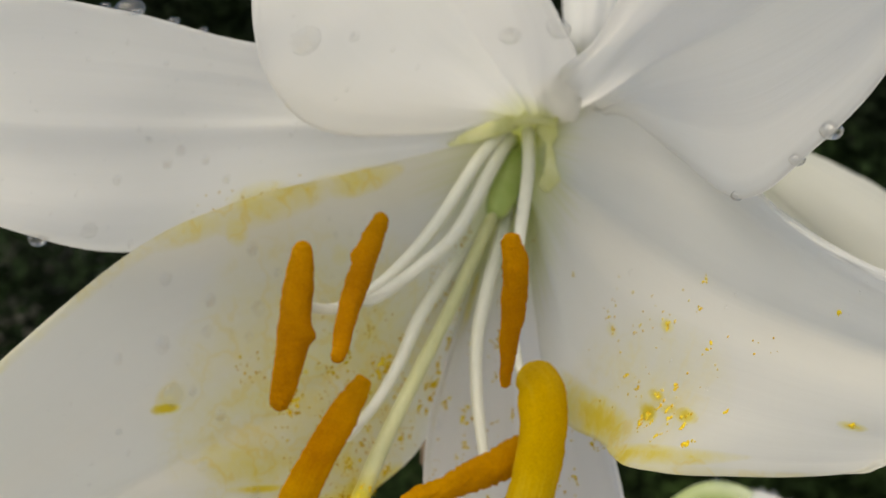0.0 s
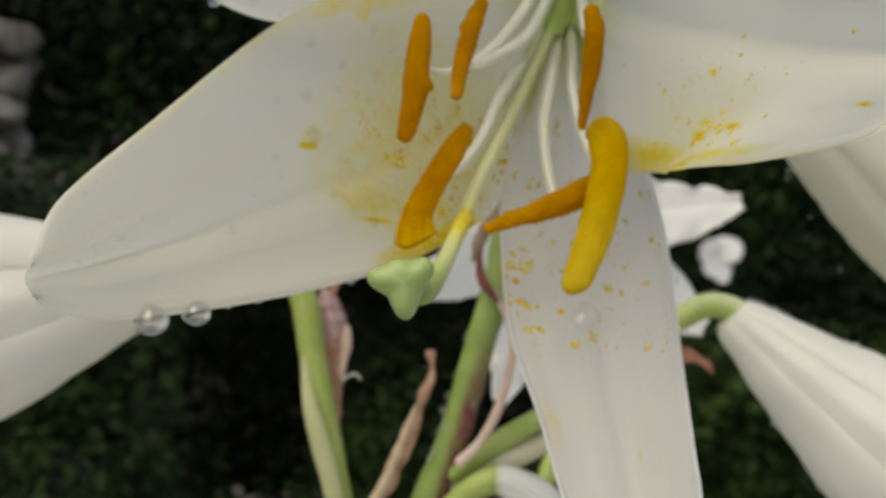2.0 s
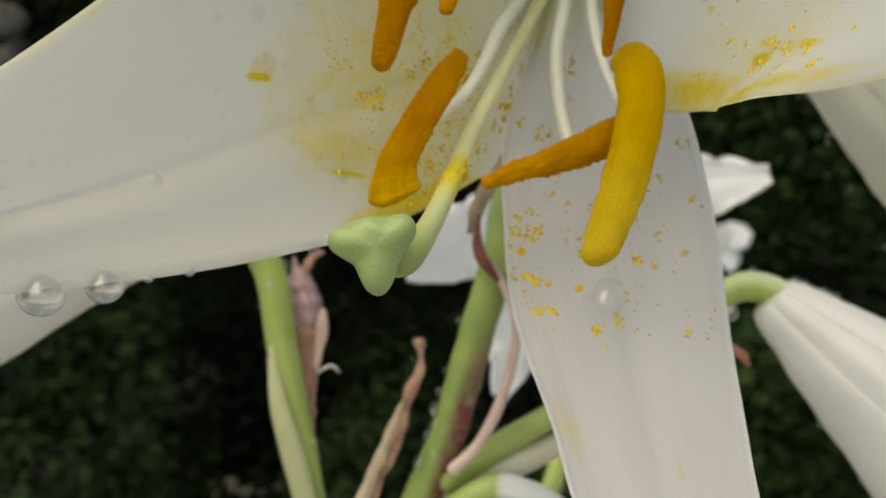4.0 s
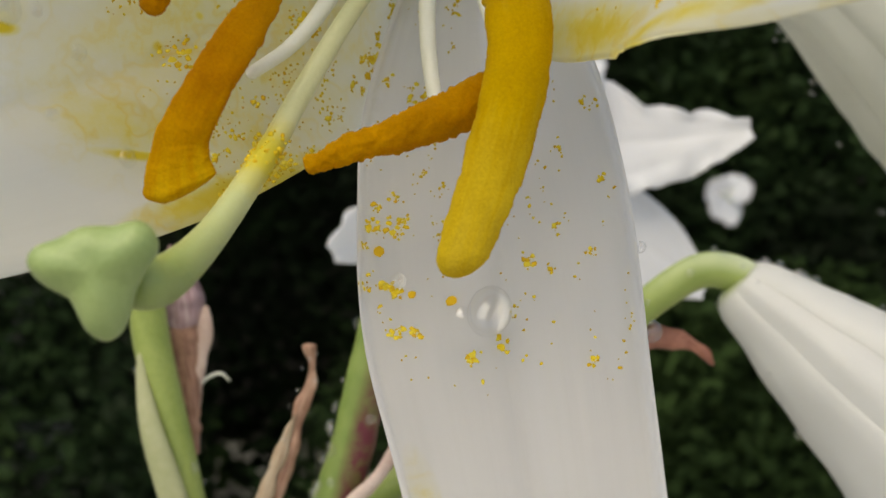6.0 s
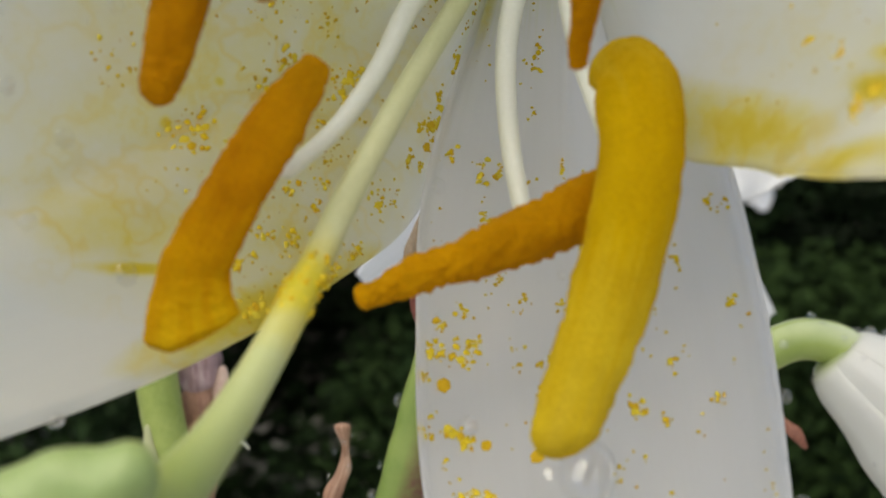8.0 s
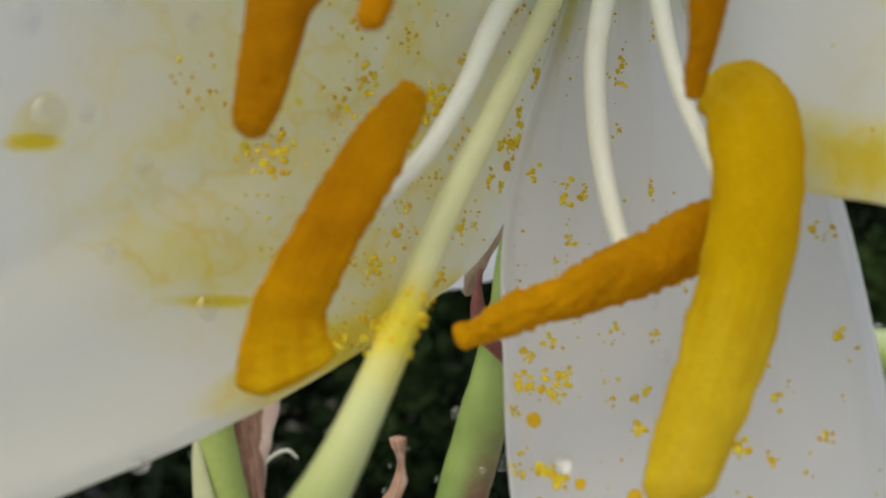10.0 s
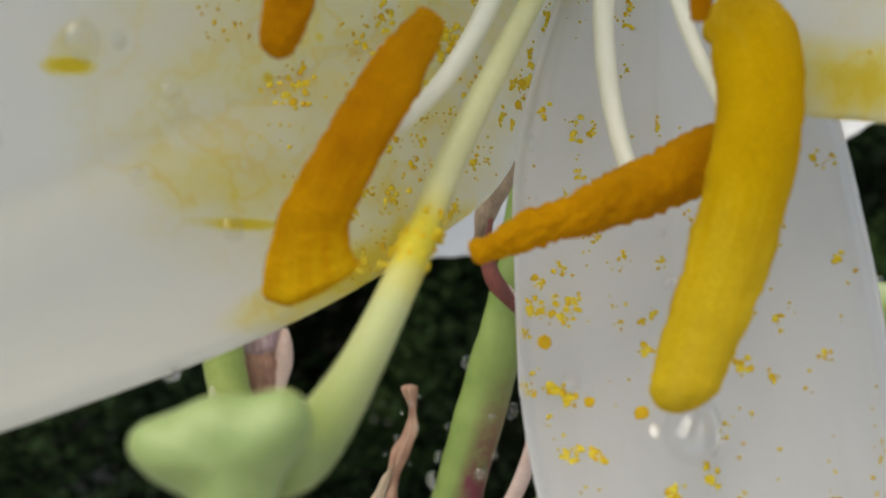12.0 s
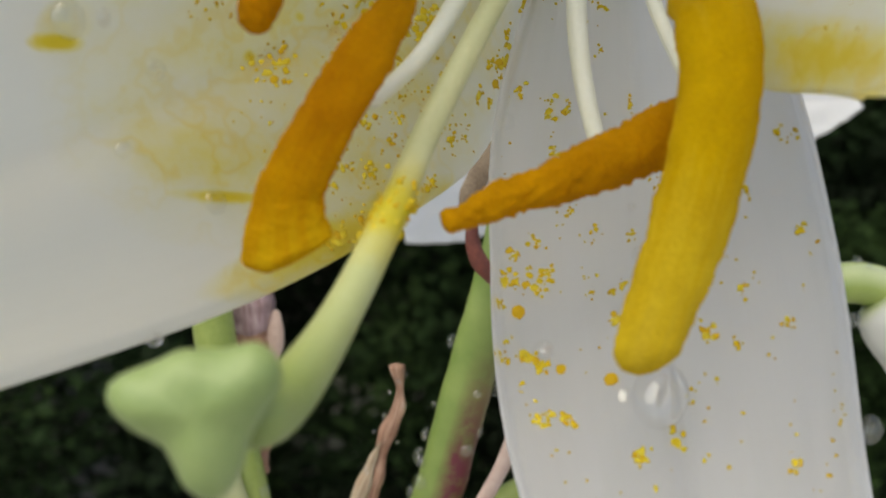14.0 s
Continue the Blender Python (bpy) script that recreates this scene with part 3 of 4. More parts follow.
S_LEFT_UP = lily_sheet(
    [(9.8, 190, 904.7), (-5.2, 168, 909.8), (-16.7, 155, 912), (-27, 146, 913.4), (-37.5, 136, 915.7), (-47.4, 126, 915.6), (-58.1, 108, 906.8)],
    [(9.3, 190, 902.4), (-8.6, 170, 903), (-21.6, 157, 902.4), (-32.3, 147, 902.1), (-42.4, 138, 902), (-51.5, 126, 902.8), (-58.6, 108, 905.8)],
    [(8.8, 189, 899.2), (-8.8, 174, 894.2), (-24.1, 163, 891.8), (-35.7, 151, 886.9), (-46.4, 143, 887.9), (-55.6, 132, 893.4), (-58.7, 108, 904.8)], seed=6)

petal("tepal", S_LEFT_LOW, PETAL_DUSTED, flower, "white tepal dusted with yellow pollen")
petal("tepal", S_LOW, PETAL_LOW, flower, "hanging white tepal freckled with pollen")
petal("tepal", S_RIGHT_LOW, PETAL_RIM, flower, "white tepal with a yellow pollen-stained rim")
petal("tepal", S_RIGHT_UP, PETAL, flower)
petal("tepal", S_UP, PETAL, flower)
petal("tepal", S_LEFT_UP, PETAL_SMEAR, flower)


def stamen(thread, pollen, width, mat, label, flat=0.8, lumps=0.00022, seed=0.0, crumbs=0.00013, blunt=1.0, ends=(0.55, 0.9, 1.0, 1.0, 0.9, 0.6), thin=1.0, knobs=(), slant=0.0):
    """One filament with its anther. slant: how steeply the anther's lower end is cut upwards on one side."""
    fil = part("filament", tube(mm(thread), [1.15 * MM * thin, 1.05 * MM * thin, 0.95 * MM * thin, 0.8 * MM * thin, 0.6 * MM * thin], 12, 30), FILAMENT, flower)
    body = tube(mm(pollen), [w * width * 0.5 * MM for w in ends], 40, 110, flat, (0, 1, 0), lumps, 0.0022, 0.18, 0, seed, crumbs=crumbs, blunt=blunt, knobs=knobs)
    foot = Vector(pollen[-1]) * MM
    for v in body.verts:
        near = max(0.0, 1 - (v.co.z - foot.z) / (width * 1.5 * MM))
        v.co.z += slant * max(0.0, v.co.x - foot.x + 0.25 * width * MM) * min(near, 1.0)
    part("anther", body, mat, fil, label)


stamen([(10.8, 193, 903.4), (5.8, 182, 898.4), (-1.1, 168, 888.7), (-7.2, 156, 882.6), (-13.4, 148, 879.5), (-17.5, 143.5, 880.4)],
       [(-17.4, 144, 888.5), (-18.1, 142, 880.6), (-18.8, 140, 874), (-20.0, 138.5, 868.1)], 3.9, ORANGE, "dark orange pollen-covered anther", seed=1, ends=(0.55, 0.92, 1.0, 0.98, 0.82, 0.5), knobs=[(0.5, 0.0, 0.45)])
stamen([(11.3, 193, 902), (7.5, 180, 896.6), (2.1, 166, 888), (-3.4, 156, 883.7), (-8.9, 147, 880.7), (-10.9, 142, 881.4)],
       [(-7.6, 148, 891.6), (-9.5, 145, 886.7), (-11.3, 140, 880.9), (-12.5, 134.5, 874.8)], 3.0, ORANGE, "dark orange pollen-covered anther", seed=2, ends=(0.6, 0.9, 1.0, 0.95, 0.8, 0.5), knobs=[(0.36, 3.14, 0.4)])
stamen([(14.1, 193, 902.9), (13.1, 178, 896.7), (10.8, 160, 889.2), (8.7, 140.5, 883.6)],
       [(8, 138, 889.9), (8.6, 137.5, 885.3), (8.1, 138.5, 877.7), (7.5, 139.5, 870.8)], 3.0, ORANGE, "dark orange pollen-covered anther", seed=3, ends=(0.65, 1.0, 1.02, 0.9, 0.65, 0.35))
stamen([(9, 191, 892), (3.4, 179, 884), (-2.9, 164, 876.6), (-5.9, 157.5, 870.6), (-8.9, 151.5, 866.2), (-12.5, 144, 863)],
       [(-9.7, 144, 871.2), (-12.4, 141, 867), (-15.3, 139, 862.0), (-17.7, 138.3, 856.8), (-18.0, 138.2, 851.6)], 4.8, FLARED, "orange anther flaring at its lower end", seed=4, blunt=1.3, flat=0.4, lumps=0.0002, ends=(0.42, 0.76, 0.84, 0.9, 1.1, 1.42), slant=0.5)
stamen([(11, 190, 891), (8.5, 178, 884.5), (6.3, 168, 878.9), (4.8, 163, 872.5), (4.7, 158, 865.8), (5.3, 152, 860.3), (5.6, 146, 858.8)],
       [(-7.1, 140.5, 854.9), (-2, 142, 856.7), (3.8, 143.5, 858.6), (12.2, 145.5, 862.3)], 3.9, AMBER, "bright orange anther with crumbly pollen", seed=5, lumps=0.0004, crumbs=0.00026, blunt=1.5, ends=(0.4, 0.55, 0.74, 0.93, 1.08, 1.1))
stamen([(13, 190, 892), (11.3, 175, 885), (9.4, 162, 878.9), (9.8, 158, 873.5), (10.5, 154, 869.4), (11.2, 145, 864.5)],
       [(10.8, 146.5, 872.3), (12.4, 143, 869.3), (12.0, 140, 862.9), (9.8, 137.5, 854.8), (6.5, 134.8, 845.0)], 5.65, YELLOW, "large curved yellow anther", seed=6, flat=0.7, blunt=0.85, ends=(0.72, 1.03, 1.06, 1.02, 0.98, 0.86), slant=0.4, thin=0.8, knobs=[(0.05, 3.14, 0.15)])

FOLD = two_scale("nectary_fold", (0.66, 0.68, 0.26), (0.82, 0.83, 0.60), 260, 0.5, 0.2)
part("nectary_fold", tube(mm([(0.6, 180, 900.5), (5.5, 183.5, 902), (10.5, 187.5, 903.8), (12.5, 192, 904)]), [0.5 * MM, 1.2 * MM, 1.3 * MM, 1.0 * MM], 14, 24, 0.3), FOLD, flower, "yellow-green groove at the petal's base")
part("nectary_fold", tube(mm([(15.4, 190, 903.6), (18.2, 185.5, 900.8), (18.0, 182, 896.6), (15.8, 181.5, 893.2)]), [1.0 * MM, 2.0 * MM, 2.2 * MM, 1.2 * MM], 14, 24, 0.25), FOLD, flower, "yellow-green groove at the petal's base")
part("nectary_fold", tube(mm([(8.6, 187, 905.6), (11.2, 188.5, 905), (16, 188.5, 905), (19.6, 187, 903)]), [0.8 * MM, 1.3 * MM, 1.4 * MM, 0.8 * MM], 14, 24, 0.35), FOLD, flower, "yellow-green groove at the petal's base")
part("ovary", tube(mm([(12.5, 202, 901), (11.5, 194, 898), (9.8, 186, 893.5), (8.0, 180.5, 889.5)]), [1.2 * MM, 2.6 * MM, 2.6 * MM, 1.6 * MM], 18, 24, ridges=3), OVARY, flower, "bright green ovary in the throat")
style = part("style", tube(mm([(8, 181, 890), (1.3, 167, 877.2), (-3.8, 155, 868.8), (-8.3, 147.5, 860.6), (-10.5, 141, 856), (-14, 131, 850), (-16.7, 123.5, 847.4), (-18.6, 119.5, 848)]),
             [1.0 * MM, 1.0 * MM, 1.0 * MM, 1.1 * MM, 1.2 * MM, 1.4 * MM, 1.9 * MM, 2.3 * MM], 18, 50), STYLE, flower, "pale green style")
rng = random.Random(14)
bm = bmesh.new()
for _ in range(110):
    t = rng.gauss(0.5, 0.24)
    p = Vector((-9.6, 143, 857.2)).lerp(Vector((-12.2, 137, 853.2)), t)
    d = Vector((-2.6, -6, -4)).normalized()
    side = d.cross(Vector((0, 1, 0))).normalized()
    up = side.cross(d)
    a = rng.uniform(0, 6.283)
    p += (side * math.cos(a) + up * math.sin(a)) * 1.25
    r = rng.uniform(0.08, 0.3)
    made = bmesh.ops.create_icosphere(bm, subdivisions=1, radius=r * MM, matrix=Matrix.Translation(p * MM))
    for v in made["verts"]:
        v.co += Vector((rng.uniform(-1, 1), rng.uniform(-1, 1), rng.uniform(-1, 1))) * r * 0.25 * MM
part("pollen", bm, GRAINS, style, "yellow pollen stuck to the style")
bm = bmesh.new()
bmesh.ops.create_icosphere(bm, subdivisions=5, radius=1)
for v in bm.verts:
    a = math.atan2(v.co.z, v.co.x)
    flank = 1 - v.co.y ** 2
    lobe = max(reach * math.exp(-(math.remainder(a - radians(at), 2 * math.pi) / 0.52) ** 2) for at, reach in ((175, 1.0), (-85, 1.15), (30, 0.85)))
    k = 0.62 + (0.02 + 0.45 * lobe) * flank
    v.co = Vector((v.co.x * 4.6 * k - 20.0, v.co.y * 3.4 * k + 117.5, v.co.z * 4.7 * k + 849.3)) * MM
    v.co += Vector((0, 0, 0.0003 * noise.noise(v.co * 500)))
part("stigma", bm, STIGMA, style, "swollen three-lobed pale green stigma")

# ---- stems, buds and withered parts behind ----
stem = thing("lily_plant", "upright green lily stem with a bronze flush and wet side stalks", "plant")
FLUSHED, fn, fl, fb = material("stem_green_flushed", 0.4)
fco = fn.new("ShaderNodeTexCoord").outputs["Object"]
fsep = fn.new("ShaderNodeSeparateXYZ")
fl.new(fco, fsep.inputs[0])
fbig = noise_node(fn, fl, 130.0, 5, fco)
fgreen = ramp(fn, [(0.3, (0.16, 0.245, 0.055)), (0.7, (0.27, 0.345, 0.10))])
fl.new(fbig.outputs[0], fgreen.inputs[0])
# the flush sits on the side that the stalks leave from
fz = math_node(fn, fl, "DIVIDE", math_node(fn, fl, "SUBTRACT", fsep.outputs[2], 0.800), 0.026)
fx = math_node(fn, fl, "MULTIPLY", math_node(fn, fl, "SUBTRACT", math_node(fn, fl, "SUBTRACT", fsep.outputs[0], math_node(fn, fl, "MULTIPLY", math_node(fn, fl, "SUBTRACT", fsep.outputs[2], 0.8021), 0.25)), -0.0080), 500.0, True)
fm = math_node(fn, fl, "MULTIPLY", math_node(fn, fl, "SUBTRACT", 1.15, math_node(fn, fl, "MULTIPLY", fz, fz), True), math_node(fn, fl, "MULTIPLY", fx, math_node(fn, fl, "SUBTRACT", math_node(fn, fl, "MULTIPLY", noise_node(fn, fl, 420.0, 5, fco, 0.65).outputs[0], 2.4), 0.35), True))
fl.new(mix_color(fn, fl, fm, fgreen.outputs[0], (0.17, 0.03, 0.05)), fb.inputs["Base Color"])
part("main_stem", tube(mm([(12.5, 203, 897), (11, 214, 880), (5, 212, 855), (1.9, 209, 837.3), (-1.9, 210, 821.6), (-6.6, 212, 802.1), (-12.2, 214, 787), (-27, 225, 740), (-40, 235, 500), (-40, 240, 0)]),
     [2.0 * MM, 2.6 * MM, 3.0 * MM, 3.2 * MM, 3.3 * MM, 3.5 * MM, 3.6 * MM, 4.2 * MM, 6 * MM, 8 * MM], 18, 90, lumps=0.0003), FLUSHED, stem, "green stem flushed dark red at the joint")
part("side_stalk", tube(mm([(-8.4, 212, 794.4), (3.9, 212, 802.2), (15.2, 214, 808.6), (28, 220, 815), (38.1, 222, 821.6)]), [3.2 * MM, 2.7 * MM, 2.4 * MM, 2.4 * MM, 2.4 * MM], 14, 30), STEM, stem)
part("withered_thread", tube(mm([(-0.4, 203.5, 838.3), (3.8, 204.5, 832.1), (5.6, 205.5, 824.6), (4.5, 206.5, 817), (2.3, 207, 809.4), (-1.2, 207, 803), (-6, 206.5, 798.4)]), [0.7 * MM, 0.8 * MM, 0.9 * MM, 1.0 * MM, 1.0 * MM, 1.1 * MM, 1.35 * MM], 12, 50, 0.7, lumps=0.00025), PINKISH, stem, "withered pinkish thread")
part("bract_tip", tube(mm([(-2.0, 203.2, 847), (-2.4, 203, 843.5), (-1.9, 203, 840), (0.2, 203.5, 836.8), (2.2, 204, 834.6)]), [0.4 * MM, 0.8 * MM, 1.0 * MM, 0.9 * MM, 0.8 * MM], 12, 30, 0.6, lumps=0.0004), DARK_RED, stem, "dark red curled tip")
part("bract", tube(mm([(4.5, 207, 864), (3.0, 206, 860), (1.2, 205, 855), (-0.9, 204.5, 851), (-2.6, 204.5, 847), (-3.6, 205, 843)]), [0.4 * MM, 0.9 * MM, 1.3 * MM, 1.5 * MM, 1.2 * MM, 0.5 * MM], 12, 40, 0.35, lumps=0.0003, lump_size=0.003, groove=0.2), BARK, stem, "twisted grey-brown bract")
part("stalk_sheath", tube(mm([(-6.5, 213, 790.5), (-1.5, 212.5, 794), (4.8, 212, 797.6), (11, 213, 800.2), (18, 216, 803.5), (27, 221, 809)]), [2.4 * MM, 2.8 * MM, 2.7 * MM, 2.5 * MM, 2.2 * MM, 1.2 * MM], 16, 36, 0.7), PALE, stem, "pale cream sheath under the side stalk")


def trumpet(name, path, radii, label, category, mat, spread=(84, 84), turn=0.0, taper=0.72, rib=0.1):
    """A closed or half-open lily seen from outside: three broad outer and three ribbed inner petals round one axis."""
    root = thing(name, label, category)
    pts = mm(path)
    for k in range(6):
        outer = k % 2 == 1
        a0, span = radians(-90 + turn + 60 * k), radians(spread[0] if outer else spread[1])
        bm = bmesh.new()
        uv = bm.loops.layers.uv.new("UVMap")
        rows, where = [], {}
        nu, nv = 44, 18
        for i in range(nu + 1):
            s = i / nu
            p = along(pts, s)
            d = (along(pts, min(s + 0.02, 1)) - along(pts, max(s - 0.02, 0))).normalized()
            side = d.cross(Vector((0, 1, 0))).normalized()
            up = side.cross(d).normalized()
            w = 1.0 if s < taper else math.sqrt(max(1 - ((s - taper) / (1 - taper)) ** 2, 0.0004))
            r0 = level(radii, s) * MM
            row = []
            for j in range(nv + 1):
                v = -1 + 2 * j / nv
                a = a0 + v * span / 2 * w
                r = r0 * ((1.015 if outer else 0.965) + (rib * 1.9 * math.exp(-(v / 0.22) ** 2) if not outer else 0.4 * rib * math.exp(-(v / 0.12) ** 2)) - (0.07 * v ** 6 if outer else 0.03 * v ** 2))
                q = p + (side * math.cos(a) + up * math.sin(a)) * r
                q += (side * math.cos(a) + up * math.sin(a)) * 0.0005 * noise.noise(q * 120)
                vert = bm.verts.new(q)
                where[vert] = (s, j / nv)
                row.append(vert)
            rows.append(row)
        for i in range(nu):
            for j in range(nv):
                f = bm.faces.new((rows[i][j], rows[i][j + 1], rows[i + 1][j + 1], rows[i + 1][j]))
                for lo in f.loops:
                    lo[uv].uv = where[lo.vert]
        ob = part("tepal", bm, mat, root)
        m = ob.modifiers.new("thickness", "SOLIDIFY")
        m.thickness, m.offset = 0.0006, 0.0
    return root


RIGHT_PATH = [(56.5, 218.7, 831.2), (58.5, 218, 829.4), (68.5, 214, 821), (78.7, 210, 812.8), (88.2, 206, 804.9), (101.2, 202, 794.3), (112, 198, 785)]
RIGHT_R = [2.5, 5.6, 9.8, 13.7, 17, 20, 21]
LEFT_PATH = [(-48.5, 228, 842.6), (-56.3, 225, 841.5), (-66, 221, 839), (-77, 218, 836.4), (-92, 214, 832.8), (-106, 210, 829.8), (-122, 205, 827.5), (-137, 200, 824.5)]
LEFT_R = [2.6, 4.8, 7, 10.3, 16, 22, 26, 27]
NECK, kn, kl, kb = material("neck_green_to_white", 0.4)
ksep = kn.new("ShaderNodeSeparateXYZ")
kl.new(kn.new("ShaderNodeUVMap").outputs[0], ksep.inputs[0])
kbig = noise_node(kn, kl, 140.0, 4, kn.new("ShaderNodeTexCoord").outputs["Object"])
kgreen = ramp(kn, [(0.3, (0.25, 0.34, 0.08)), (0.7, (0.37, 0.45, 0.14))])
kl.new(kbig.outputs[0], kgreen.inputs[0])
kup = math_node(kn, kl, "ADD", math_node(kn, kl, "MULTIPLY", math_node(kn, kl, "COSINE", math_node(kn, kl, "MULTIPLY", ksep.outputs[1], 2 * math.pi)), 0.8), 0.0)
kfac = math_node(kn, kl, "MULTIPLY", math_node(kn, kl, "MULTIPLY", math_node(kn, kl, "SUBTRACT", ksep.outputs[0], 0.25, True), 1.3), kup, True)
kl.new(mix_color(kn, kl, kfac, kgreen.outputs[0], (0.80, 0.82, 0.72)), kb.inputs["Base Color"])
right_bud = trumpet("lily_bud", RIGHT_PATH, RIGHT_R, "half-open nodding white lily bud beaded with rain", "flower bud", BUD_PETAL, turn=2, rib=0.035)
RIGHT_STALK = [(38.1, 222, 821.6), (43.3, 220, 827.7), (50.5, 219, 832.6), (56.5, 218.4, 832.2), (60.0, 217.8, 829.2)]
part("bud_stalk", tube(mm(RIGHT_STALK), [2.5 * MM, 2.7 * MM, 2.9 * MM, 3.1 * MM, 3.3 * MM], 20, 36), NECK, right_bud, "curved green stalk paling to white at the bud")
left_bud = trumpet("lily_bud", LEFT_PATH, LEFT_R, "white lily bud opening beside the main bloom", "flower bud", BUD_PETAL, turn=-8, rib=0.04)
LEFT_STALK = [(-54, 226, 841.5), (-47, 227, 841), (-41.2, 226, 832.6), (-38.5, 224.5, 818.3), (-34.9, 223, 801), (-31.0, 222, 781.3), (-27.5, 222, 760), (-33, 228, 732)]
part("bud_stalk", tube(mm(LEFT_STALK), [2.6 * MM, 3.2 * MM, 3.2 * MM, 3.1 * MM, 3.1 * MM, 3.1 * MM, 3.2 * MM, 3.2 * MM], 16, 60), STEM, left_bud, "wet green stalk")
part("stalk_leaf", tube(mm([(-40.4, 222, 819), (-39.8, 221, 814), (-38.3, 219.4, 807), (-36, 218.4, 799.4), (-33.2, 217.8, 789.8), (-31.2, 217.4, 780.1), (-30, 217, 765)]), [0.4 * MM, 1.1 * MM, 1.9 * MM, 2.3 * MM, 2.3 * MM, 2.3 * MM, 2.2 * MM], 14, 36, 0.5), SHEATH, left_bud, "pale leaf clasping the stalk")
high_bud = trumpet("lily_flower", [(53, 268, 909), (61, 268.5, 904.5), (77.5, 270, 892.5), (94.5, 274, 880), (111, 278, 867), (128, 282, 853), (145, 285, 842)],
                   [2.2, 4.8, 9, 13.2, 16.8, 19.3, 21], "white trumpet lily turned sideways", "flower", HIGH_PETAL, turn=-48, rib=0.025)
part("flower_stalk", tube(mm([(54, 268, 908), (47, 266, 906), (38, 262, 890), (20, 240, 860), (2, 211, 838)]), [2.4 * MM, 2.5 * MM, 2.5 * MM, 2.6 * MM, 2.6 * MM], 14, 30), STEM, high_bud)
low_bud = trumpet("lily_bud", [(2.6, 205, 795.6), (5.2, 204.6, 795.4), (9.5, 204.2, 793), (14.5, 204, 788), (19, 204, 780), (24, 204, 768)], [3.0, 3.4, 4.2, 5.4, 7, 8], "small nodding white bud below the joint", "flower bud", BUD_PETAL, turn=10, rib=0.06)
part("bud_stalk", tube(mm([(-10, 210, 784), (-5.5, 207.5, 790), (-1, 205.6, 794.2), (3.6, 205, 795.8), (6.5, 204.8, 795)]), [2.4 * MM, 2.6 * MM, 2.9 * MM, 3.2 * MM, 3.3 * MM], 14, 30), STEM, low_bud, "curved green stalk")
hanging = trumpet("lily_bud", [(26, 200, 940), (25.6, 199, 932), (25.2, 198, 924), (24.6, 197, 918), (24.4, 197, 915.2)], [2.8, 5.0, 5.0, 3.6, 1.0], "small cream bud hanging behind the bloom", "flower bud", BUD_PETAL, turn=0, rib=0.03)
part("bud_stalk", tube(mm([(25, 200, 940), (25, 206, 946), (27, 222, 940), (22, 225, 905), (10, 216, 878)]), [1.8 * MM, 1.8 * MM, 1.9 * MM, 2.0 * MM, 2.2 * MM], 12, 30), STEM, hanging)

# ---- frilled flowers further back ----
back = thing("lily_flower", "white lily with frilled wet petals seen from behind", "flower")
BACK = (34, 326, 845)


def back_petal(tip, half, drop=0.0, lean=0.0, sd=0.0, root=BACK, parent=None, ripple=0.004, waves=16, scallop=0.0, widths=(0.25, 0.75, 1.0, 1.0, 0.8, 0.2), upper=None, tip_back=0.7):
    """One frilled petal from the root to the tip, half as wide as told, in mm."""
    a, b = Vector(root), Vector(tip)
    d = (b - a).normalized()
    side = d.cross(Vector((0, 1, 0))).normalized()
    one, mid, two = [], [], []
    for k, w in enumerate(widths):
        p = a.lerp(b, k / 5) + Vector((0, lean * math.sin(k / 5 * 3.14), -drop * (k / 5) ** 2))
        mid.append(tuple(p))
        high = upper[k] if upper else w
        one.append(tuple(p + side * half * high + Vector((0, tip_back * half * high - 2.0, 0))))
        two.append(tuple(p - side * half * w + Vector((0, -0.4 * half * w - 2.0, 0))))
    return petal("tepal", Sheet(one, mid, two, ripple=ripple, seed=sd, waves=waves, scallop=scallop), FRILL_PETAL, parent or back, nu=48, nv=24)


back_petal((93.4, 332, 851.5), 11.5, sd=21, scallop=0.34, ripple=0.003, widths=(0.6, 1.0, 1.05, 0.9, 0.65, 0.15), upper=(1.2, 2.1, 1.4, 0.72, 0.52, 0.2))
back_petal((81, 325, 811), 11, sd=22, ripple=0.001, waves=6)
back_petal((-13, 302, 824), 10.5, sd=23)
back_petal((13, 300, 792), 10, sd=24)
back_petal((46, 335, 886), 13, sd=25)
back_petal((0, 318, 872), 12, sd=26)
part("flower_stalk", tube(mm([(34, 326, 845), (36, 322, 815), (24, 275, 775), (-12, 224, 762), (-24, 222, 755)]), [3 * MM, 2.6 * MM, 2.6 * MM, 2.6 * MM, 2.8 * MM], 12, 24), STEM, back)
far = thing("lily_flower", "distant white lily blurred against the shade", "flower")
for k, (x, z) in enumerate(((300, 786), (266, 784), (288, 748), (270, 756))):
    back_petal((x, 996 - 5 * (k % 2), z), 12, sd=30 + k, root=(284, 1004, 772), parent=far, ripple=0.004, widths=(0.6, 0.9, 1.0, 1.0, 0.7, 0.25))
part("flower_stalk", tube(mm([(284, 1004, 770), (355, 1250, 750), (428, 1520, 726), (440, 1640, 600), (440, 1650, 0)]), [2 * MM, 2 * MM, 2.5 * MM, 3 * MM, 4 * MM], 10, 30), STEM, far)
low = thing("lily_flower", "white frilled lily low beside the stalks", "flower")
for k, (x, z) in enumerate(((-66, 766), (-50, 766), (-52, 748), (-63, 750))):
    back_petal((x, 252, z), 6, sd=40 + k, root=(-57, 250, 771), parent=low, ripple=0.001, waves=5, drop=2, tip_back=0.2)
